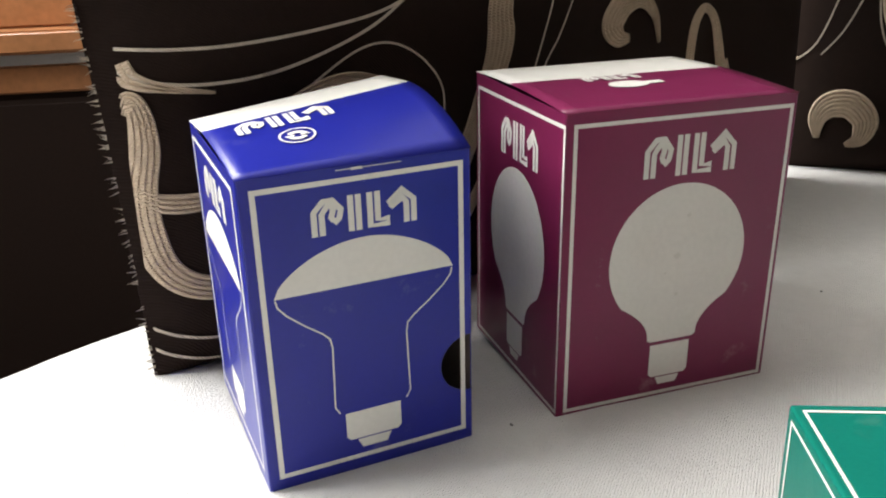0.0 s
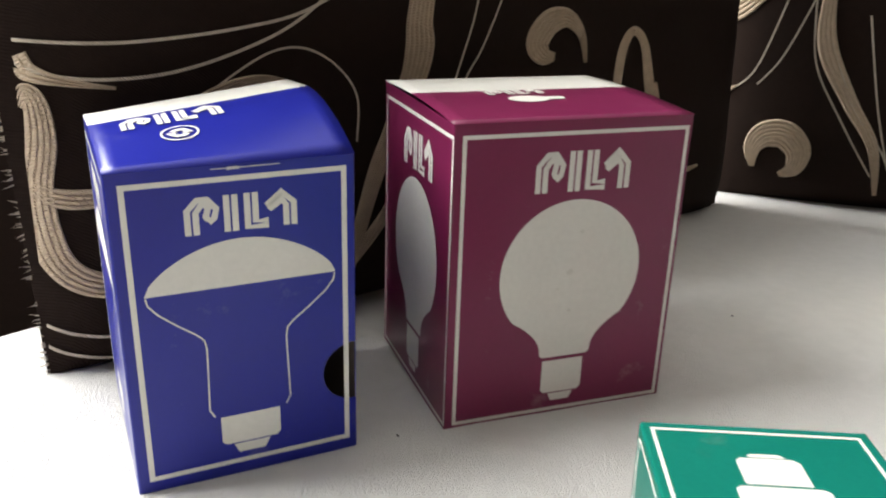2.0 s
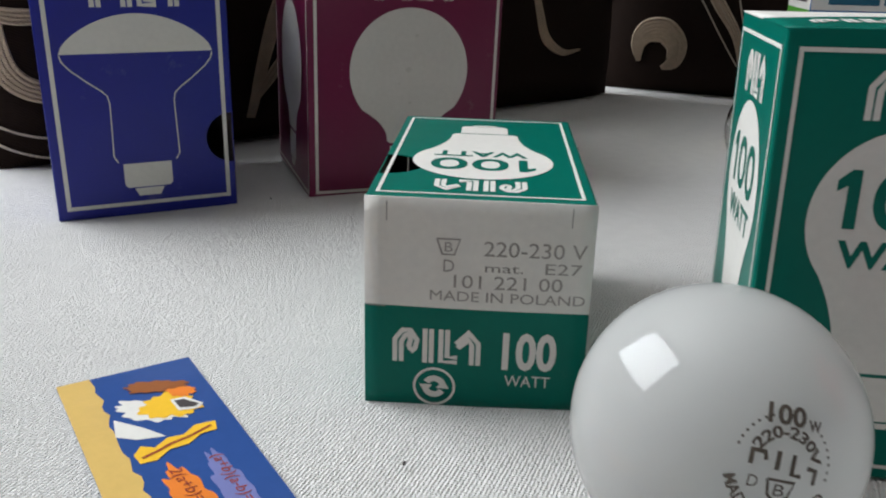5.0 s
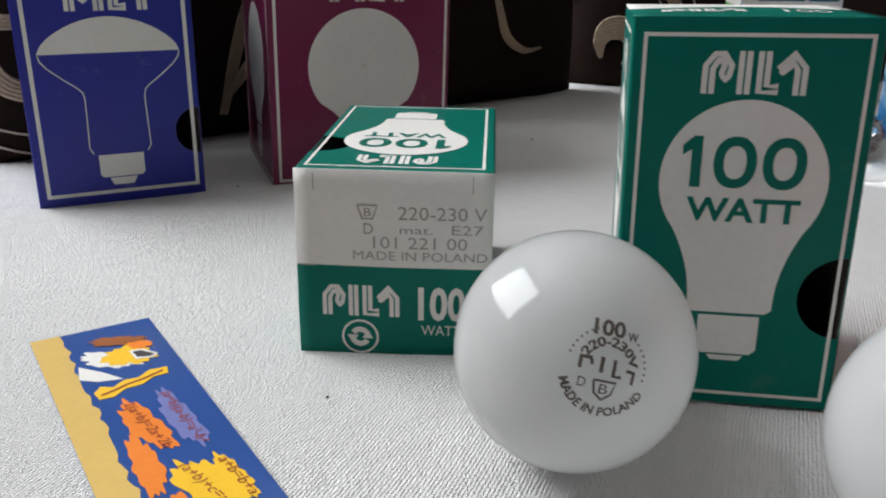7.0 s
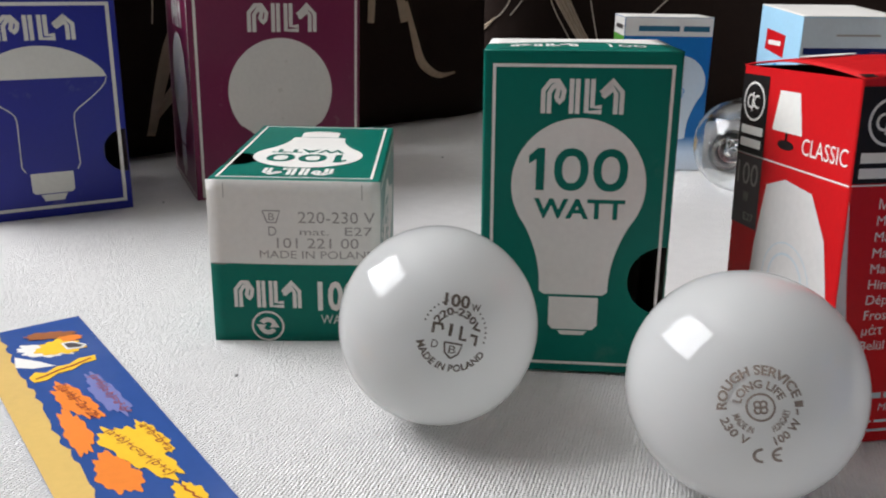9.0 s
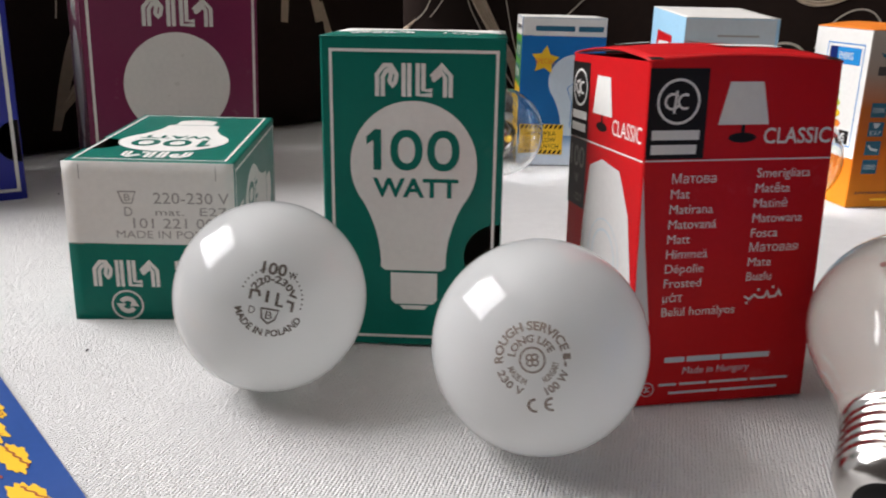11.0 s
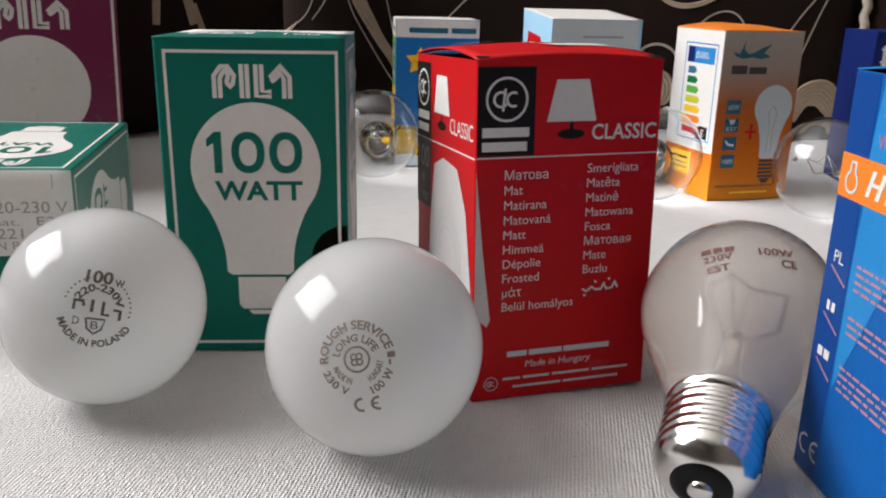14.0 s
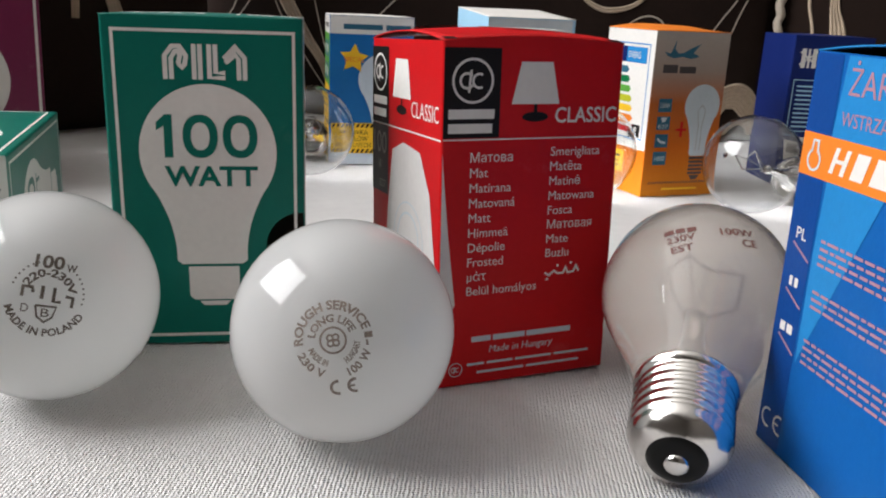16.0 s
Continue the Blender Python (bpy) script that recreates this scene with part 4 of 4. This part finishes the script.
# tall blue carton at the end of the row
box, F = carton("bulb_carton", pose(0.5079, 0.0158, 0.0, 0, 0, -16.1), 0.062, 0.062, 0.1085, {"body": MIDBLUE, "lid": SKYBLUE},
                "bright blue carton with an orange band and red print",
                lid=lambda u, v: 0.1085 + 0.0025 * math.sin(math.pi * min(max(v / 0.062, 0), 1)))
put = F["left"]
Flat().rect(0.3, 0.3, 11.5, 108.2).on("dark_strip", card("deep_blue_print", (0.004, 0.058, 0.26), 0.35), box, put)
Flat().poly([(13.5, 108.2), (61.7, 108.2), (61.7, 86), (11.8, 88)]).on("light_panel", SKYBLUE, box, put)
Flat().poly([(13, 79), (36, 79), (20, 44), (12.6, 28), (12.4, 60)]).on("light_ray", SKYBLUE, box, put)
Flat().rect(0.3, 77.3, 61.7, 88.4).on("orange_band", ORANGE, box, put, 0.00022)
Flat().ring(6.2, 81.6, 2.6, 0.7, 120, 420).stroke([(4.9, 83.6), (5.2, 86.6), (7.2, 86.6), (7.5, 83.6)], 0.7).on("printed_ring", PALE, box, put, 0.00032)
Flat().poly([(13, 79.6), (14.6, 79.6), (16.6, 86.2), (15.0, 86.2)]).poly([(17.4, 79.6), (19.0, 79.6), (21.0, 86.2), (19.4, 86.2)]).rect(15.6, 82.4, 19.2, 83.4).poly([(21.6, 79.6), (26.4, 79.6), (28.4, 86.2), (23.6, 86.2)]).poly([(29, 79.6), (56, 79.6), (58, 86.2), (31, 86.2)]).on("printed_bar", WHITE, box, put, 0.00032)
Flat().text("ŻARÓWKA", 15.6, 99.0, 58, 6.2).text("WSTRZĄSOODPORNA", 14.6, 91.6, 60, 3.4).on("printed_text", SALMON, box, put, 0.00022)
for i, lines in enumerate((4, 3, 4)):
    fl = Flat()
    for j in range(lines):
        v, u = 62.0 - 13.4 * i - 2.0 * j, 15.0
        while u < 56 - 6 * (j == lines - 1):
            run = random.uniform(1.6, 5.0)
            fl.rect(u, v, min(u + run, 59), v + 0.8)
            u += run + 0.7
    fl.on("printed_line", SALMON, box, put, 0.00022)
Flat().text("PL", 4.0, 60.4, 8.6, 3.2).rect(4.2, 47.4, 5.6, 50.0).rect(6.6, 47.4, 8.2, 50.0).rect(3.4, 34.4, 5.8, 37.0).rect(6.6, 34.4, 9.2, 37.0).on("printed_code", WHITE, box, put, 0.00022)
Flat().stroke([(3.2, 59.2), (11, 55.4)], 0.6).stroke([(3.2, 46.2), (11, 42.4)], 0.6).stroke([(3.2, 33.2), (11, 29.4)], 0.6).on("printed_rule", SALMON, box, put, 0.00022)
Flat().ring(4.6, 8.0, 2.6, 0.7, 70, 290, 16).ring(10.4, 8.0, 2.6, 0.7, 70, 290, 16).rect(8.2, 7.7, 10.2, 8.3).on("printed_sign", WHITE, box, put, 0.00022)

# navy carton
box, F = carton("bulb_carton", pose(0.8180, 0.3555, 0.0, 0, 0, -24), 0.056, 0.056, 0.1055, {"body": NAVY, "lid": NAVY},
                "navy blue carton with white print and a pale corner")
put = F["front"]
Flat().rect(6, 84, 9, 97).rect(10.4, 84, 12, 97).rect(13.6, 84, 16.6, 97).stroke([(5, 86), (17, 95)], 1.2).stroke([(5, 95), (17, 86)], 1.2).rect(19, 87, 40, 94).on("printed_mark", WHITE, box, put)
Flat().rect(19, 81.6, 36, 84.6).on("printed_bar", YELLOW, box, put)
fl = Flat().border(3, 40, 50, 76, 0.6)
for j in range(10):
    fl.rect(6, 43 + 3.1 * j, 46 - 4 * (j % 3), 44.1 + 3.1 * j)
fl.on("printed_line", PALEBLUE, box, put)
Flat().rect(5, 2, 21, 36).on("pale_panel", BARE, box, put)
Flat().rect(7, 26, 18, 33).rect(8, 14, 12, 18).on("printed_block", GREY, box, put, 0.00022)
Flat().rect(26, 8, 50, 24).on("yellow_panel", YELLOW, box, put)


# ---- bulbs ----
HEAD = [(30 * math.sin(radians(a)), -30 * math.cos(radians(a))) for a in (0.01, 4, 8, 13, 19, 26, 33, 40, 48, 56, 64, 72, 80, 88, 96, 104, 112, 118)]
NECK = [(24.6, 18.6), (22.2, 24.0), (19.6, 29.6), (17.4, 35.0), (15.8, 40.0), (14.6, 44.6), (13.6, 47.4)]
CAP = [(13.9, 45.6), (14.2, 47.0), (13.0, 48.0)]
for i in range(5):
    CAP += [(12.4, 48.8 + 3.6 * i), (13.0, 49.8 + 3.6 * i), (13.5, 50.6 + 3.6 * i), (13.0, 51.4 + 3.6 * i)]
CAP += [(12.6, 66.6), (12.5, 68.0), (11.7, 69.6), (9.9, 71.4), (7.7, 72.6)]


def bulb(m, glass, label, clear=False, group="light bulbs", name="light_bulb"):
    th = thing(name, m, label, "bulb", group)
    env = part("glass_envelope", lathe(HEAD + NECK, 72), glass, th, smooth=True)
    if clear:
        sol = env.modifiers.new("wall", "SOLIDIFY")
        sol.thickness, sol.offset = 0.0007, -1
        env.visible_shadow = False
    cap = part("screw_cap", lathe(CAP, 48), CHROME, th, "bright metal screw cap", smooth=True)
    part("insulator", lathe([(7.8, 72.4), (7.3, 73.1), (5.6, 73.8), (2.6, 74.2), (2.4, 74.0)], 32), PITCH, cap, "black glass insulator", smooth=True)
    part("contact", lathe([(3.2, 73.9), (3.0, 75.0), (1.8, 75.8), (0, 76.0)], 24), CHROME, cap, smooth=True)
    if glass is not OPAL:
        part("stem", lathe([(9.0, 46), (5.0, 38), (2.8, 30), (2.2, 20), (2.8, 15), (0, 14)], 24), CLEAR if clear else FROST, th, smooth=True)
        nodes = [(-0.0080, 0.001, -0.006), (-0.0035, 0.0075, -0.007), (0.0015, 0.002, -0.007), (0.0100, 0.003, -0.006)]
        tube("lead_wire", [(-0.002, 0, 0.016), (-0.005, -0.003, 0.003), nodes[0]], 0.0004, WIRE, th)
        tube("lead_wire", [(0.002, 0, 0.016), (0.0085, -0.004, 0.003), nodes[3]], 0.0004, WIRE, th)
        for q in nodes[1:3]:
            tube("support_wire", [(0, 0, 0.0145), q], 0.0002, WIRE, th)
        tube("filament", nodes, 0.0004, WIRE, th)
    return th


def lying_bulb(x, y, heading, drop=15.5, spin=0.0):
    """A bulb on its side: its cap points along the heading (degrees from +x) and down to the cloth."""
    h, d = radians(heading), radians(drop)
    way = Vector((math.cos(h) * math.cos(d), math.sin(h) * math.cos(d), -math.sin(d)))
    side = Vector((-math.sin(h), math.cos(h), 0))
    up = way.cross(side)
    r = Matrix((side, up, way)).transposed().to_4x4()
    return Matrix.Translation((x, y, 0.0298)) @ r @ pose(0, 0, 0, 0, 0, spin)


def spot(ob, way, up, R=30.0):
    """Maps a flat stamp on to the round head round the direction way, with v along up."""
    inv = ob.matrix_world.to_3x3().inverted()
    n = (inv @ Vector(way)).normalized()
    y = inv @ Vector(up)
    y = (y - n * y.dot(n)).normalized()
    x = y.cross(n)

    def put(u, v, e):
        a, b = u * 1000, v * 1000
        d = math.hypot(a, b)
        k = math.sin(d / R) / max(d, 1e-6)
        return (x * a * k + y * b * k + n * math.cos(d / R)) * (R / 1000 + e)
    return put


def bend(fl, s, radius, mid, high, wide, inward=False):
    """Words along an arc about the stamp's middle; mid: the arc's middle in degrees."""
    t = Flat().text(s, -wide / 2, 0, wide / 2, high, bold=0.03)
    fl.words = True
    k = len(fl.v)
    for u, v in t.v:
        if inward:
            r, a = radius - v, radians(mid) + u / radius
        else:
            r, a = radius + v, radians(mid) - u / radius
        fl.v.append((r * math.cos(a), r * math.sin(a)))
    fl.f += [[i + k for i in q] for q in t.f]
    return fl


b1 = bulb(lying_bulb(0.3434, 0.1717, 82.6, 17.0), OPAL, "white opal light bulb lying with its stamped crown outwards")
fl = Flat().text("100", -4.2, 7.4, 3.0, 3.4, bold=0.03).text("W", 3.6, 7.0, 6.2, 1.9, bold=0.03)
bend(fl, "220-230V", 5.2, 84, 2.0, 13.0)
bend(fl, "MADE IN POLAND", 10.6, 268, 2.0, 25.0, True)
fl.stroke([(-6, -0.6), (-6, 2.0), (-3.8, 2.0), (-3.4, 0.6)], 0.8).rect(-1.7, -0.8, -0.8, 2.6).stroke([(1.6, 2.4), (1.6, -1.2), (3.4, -1.2)], 0.8).stroke([(6.2, -2.4), (6.2, 0.2), (4.4, 0.4)], 0.8)
fl.stroke([(-2.4, -2.6), (2.6, -2.6), (1.9, -5.4), (0.1, -6.8), (-1.8, -5.4), (-2.4, -2.6)], 0.5).text("B", -0.9, -5.4, 1.1, 2.2).text("D", -5.8, -4.6, -4.0, 2.2)
for i in range(7):
    for a in (i * 9 + 2, 178 - i * 9):
        fl.ellipse(8.8 * math.cos(radians(a - 12)), 8.8 * math.sin(radians(a - 12)) + 0.4, 0.28, 0.28, 8)
fl.v = [(0.98 * u, 0.98 * v + 0.4) for u, v in fl.v]
fl.on("crown_stamp", INK, b1, spot(b1, (-0.03, -0.953, 0.297), (0.21, 0.0, 0.98)), 0.0003, "grey-brown ink stamp")

b2 = bulb(lying_bulb(0.4144, 0.1195, 66.0, 16.5), OPAL, "white opal rough service light bulb lying beside the red carton")
fl = Flat()
bend(fl, "ROUGH SERVICE", 8.3, 97, 2.4, 24.6)
bend(fl, "LONG LIFE", 4.9, 92, 2.0, 12.6)
fl.ring(0, 0, 3.4, 0.55)
for k in range(4):
    fl.ring(1.05 * math.cos(radians(45 + 90 * k)), 1.05 * math.sin(radians(45 + 90 * k)), 0.8, 0.5, n=12)
bend(fl, "230 V", 10.6, 222, 2.2, 10.0, True)
bend(fl, "100 W", 10.6, 312, 2.2, 9.4, True)
bend(fl, "MADE IN", 7.2, 222, 1.7, 7.0, True)
bend(fl, "HUNGARY", 7.2, 322, 1.7, 7.4, True)
fl.rect(8.4, -0.6, 10.6, 1.0).rect(8.6, -2.6, 9.2, -1.0)
fl.ring(-0.6, -13.2, 1.9, 0.8, 80, 280, 12).ring(4.2, -13.2, 1.9, 0.8, 80, 280, 12).rect(2.4, -13.5, 4.0, -12.9)
fl.v = [(0.88 * u, 0.88 * v) for u, v in fl.v]
fl.on("crown_stamp", FAINT, b2, spot(b2, (-0.385, -0.875, 0.29), (-0.156, 0.053, 0.98)), 0.0003, "grey-brown ink stamp")

b3 = bulb(lying_bulb(0.5289, 0.1098, 226.7, 16.3), FROST, "greyish inside-frosted light bulb lying with its screw cap outwards")


fl = Flat().rect(-12.6, 4.6, -9.8, 6.4).rect(-9.2, 4.4, -6.6, 6.2).rect(-6.0, 4.0, -3.4, 5.8).text("230V", -12.4, 1.2, -4.2, 2.2, bold=0.02).text("EST", -11.8, -2.4, -5.4, 2.2, bold=0.02).text("100W", 3.0, 1.6, 13, 2.6, bold=0.02).text("CE", 8.6, -2.4, 13.2, 2.6, bold=0.02)
fl.on("crown_stamp", REDINK, b3, spot(b3, (-0.38, -0.48, 0.79), (0.0, 0.3, 0.95)), 0.0004, "dark red ink stamp")

bulb(lying_bulb(0.5075, 0.4670, 72.0), CLEAR, "clear glass light bulb lying beside the starred blue carton", True)
bulb(lying_bulb(0.5860, 0.4265, 68.0), CLEAR, "clear glass light bulb lying between two blue cartons", True)
bulb(lying_bulb(0.6615, 0.3632, 57.0), CLEAR, "clear glass light bulb lying behind the red carton", True)
bulb(lying_bulb(0.7365, 0.2975, 10.0), CLEAR, "clear glass light bulb lying between orange and navy cartons", True)

# ---- the printed strip on the sheet ----
STRIP = pose(0.1830, 0.2525, 0.0, 0, 0, 26.3)
strip = thing("bookmark", STRIP, "blue and yellow printed card strip lying on the sheet", "bookmark")
L_, W_ = 215.0, 38.5
lay = lambda u, v, e: (u, -v, 0.0009 + e)
bm = bmesh.new()
bmesh.ops.create_cube(bm, size=1)
for v in bm.verts:
    v.co = ((v.co.x + 0.5) * W_ / 1000, -(v.co.y + 0.5) * L_ / 1000, 0.0002 + (v.co.z + 0.5) * 0.0007)
part("card", bm, card("slate_blue_gloss_print", (0.035, 0.09, 0.30), 0.18), strip)
rag = [(0, 0)] + [(9.0 + 0.45 * math.sin(i * 1.7) + 0.35 * math.sin(i * 4.1) + 0.5 * math.sin(i * 0.37), 215.0 * i / 72) for i in range(73)] + [(0, 215)]
Flat().poly(rag).on("yellow_edge", card("pale_yellow_gloss_print", (0.74, 0.50, 0.16), 0.18), strip, lay)


def splat(x, y, rx, ry, turn, k):
    out = []
    for i in range(64):
        a = 2 * math.pi * i / 64
        q = 1 + 0.09 * math.sin(3 * a + k) + 0.07 * math.sin(7 * a + 2.3 * k) + 0.09 * math.sin(13 * a + 1.7 * k)
        p = Vector((rx * q * math.cos(a), ry * q * math.sin(a)))
        p.rotate(Matrix.Rotation(turn, 2))
        out.append((x + p.x, y + p.y))
    return out


BRICK = card("brick_print", (0.30, 0.055, 0.03))
RUST = card("rust_print", (0.30, 0.10, 0.03))
lilac = card("lilac_gloss_print", (0.20, 0.22, 0.48), 0.2)
Flat().poly(splat(20, 27, 10.5, 5.0, 0.75, 3)).poly([(10, 27), (16, 35), (20, 42), (13, 40), (8.5, 36)]).on("white_patch", WHITE, strip, lay)
Flat().poly(splat(25.0, 27.0, 8.0, 6.6, 0.6, 1)).on("yellow_patch", YELLOW, strip, lay, 0.0002)
Flat().poly(splat(24.5, 14.0, 8.6, 3.4, 0.35, 2)).on("rust_patch", RUST, strip, lay, 0.0003)
Flat().poly(splat(30.0, 20.0, 4.6, 3.0, 0.9, 4)).on("orange_patch", ORANGE, strip, lay, 0.00025)
Flat().poly([(26.0, 24.0), (30, 24.4), (33.6, 30.4), (31.4, 32.4), (26.4, 31)]).on("pale_patch", WHITE, strip, lay, 0.0003)
Flat().poly([(26.8, 25.2), (29.4, 25.6), (32.4, 30.2), (30.8, 31.2), (27.2, 29.8)]).on("dark_patch", DARKGREY, strip, lay, 0.0004)
Flat().poly([(10.4, 47), (13, 43.6), (16, 46.0), (20, 43.0), (24, 43.6), (28, 40.4), (33.4, 41.0), (32.4, 45.4), (28, 45.6), (24, 48.6), (19, 48.8), (15, 52), (11, 51.6)]).on("yellow_patch", YELLOW, strip, lay, 0.0002)
Flat().stroke([(12, 49.4), (16, 48.2), (20, 46.4), (25, 45.4), (31.6, 42.8)], 0.9).on("printed_bar", BRICK, strip, lay, 0.0003)


def formula(words, u, v, long, high, turn):
    """Words that run down the strip from (u, v), turned by a few degrees."""
    a = radians(90 + turn)
    run, up = (math.cos(a), math.sin(a)), (math.sin(a), -math.cos(a))
    put = lambda x, y, e: lay(u / 1000 + run[0] * x + up[0] * y, v / 1000 + run[1] * x + up[1] * y, e)
    Flat().text(words, 0, 0, long, high, 0.15).on("printed_formula", BRICK, strip, put, 0.0003)


for nm, mt, u, v, half, wide, turn in (
    ("lilac_patch", lilac, 28.0, 73, 17.5, 3.6, 1.52), ("orange_patch", ORANGE, 18.6, 72, 15.5, 4.2, 1.42), ("orange_patch", ORANGE, 13.6, 92, 15.0, 3.4, 1.6),
    ("yellow_patch", YELLOW, 25.0, 113, 19.0, 5.6, 1.35), ("yellow_patch", YELLOW, 30.6, 108, 11.0, 3.2, 1.48), ("orange_patch", ORANGE, 16.6, 121, 12.0, 5.0, 1.5),
    ("yellow_patch", YELLOW, 29.0, 144, 9.0, 3.4, 1.5), ("orange_patch", ORANGE, 18.5, 147, 10.0, 3.6, 1.4), ("yellow_patch", YELLOW, 27.5, 168, 10.5, 3.8, 1.45), ("orange_patch", ORANGE, 16.0, 170, 9.0, 3.4, 1.5), ("lilac_patch", lilac, 29.0, 190, 9.0, 3.2, 1.5), ("yellow_patch", YELLOW, 18.5, 193, 10.0, 3.6, 1.4)):
    Flat().poly(splat(u, v, half, wide, turn, 0.7 * u + 0.3 * v)).on(nm, mt, strip, lay, 0.00012 + 0.00001 * (v % 17))
formula("(a+b)(a-b)=a\u00b2-b\u00b2", 27.0, 57, 32, 2.9, -2)
formula("2(a+b)=2a+2b", 16.0, 58, 29, 3.0, -7)
for u, v, turn in ((28.4, 137, -4), (18.0, 139, -9), (26.8, 160, -8), (15.4, 163, -4), (28.4, 183, -4), (17.8, 185, -9)):
    Flat().stroke([(u + 0.4 * math.sin(k * 2.1) + 0.13 * turn * -k * 0.5, v + 1.3 * k) for k in range(12)], 0.55).on("printed_bar", BRICK, strip, lay, 0.0003)
formula("a+b=b+a", 29.6, 99, 19, 3.0, -5)
formula("(a+b)+c=a+(b+c)", 20.2, 97, 34, 3.0, -12)
for nm in ("slate_blue_gloss_print", "pale_yellow_gloss_print", "lilac_gloss_print"):
    bpy.data.materials[nm].node_tree.nodes["Principled BSDF"].inputs["Coat Weight"].default_value = 1.0
    bpy.data.materials[nm].node_tree.nodes["Principled BSDF"].inputs["Coat Roughness"].default_value = 0.12

# ---- lint on the sheet ----
for x, y, turn in ((0.4165, 0.5521, 20), (0.2808, 0.2068, 70), (0.2289, 0.4460, 120)):
    lint = thing("lint", pose(x, y, 0.0006, 0, 0, turn), "tiny dark speck of lint on the sheet", "lint", "lint specks")
    bm = bmesh.new()
    bmesh.ops.create_icosphere(bm, subdivisions=1, radius=0.0007)
    for v in bm.verts:
        v.co = (v.co.x * 1.5, v.co.y * 0.7, v.co.z * 0.6)
    part("speck", bm, DARKGREY, lint)
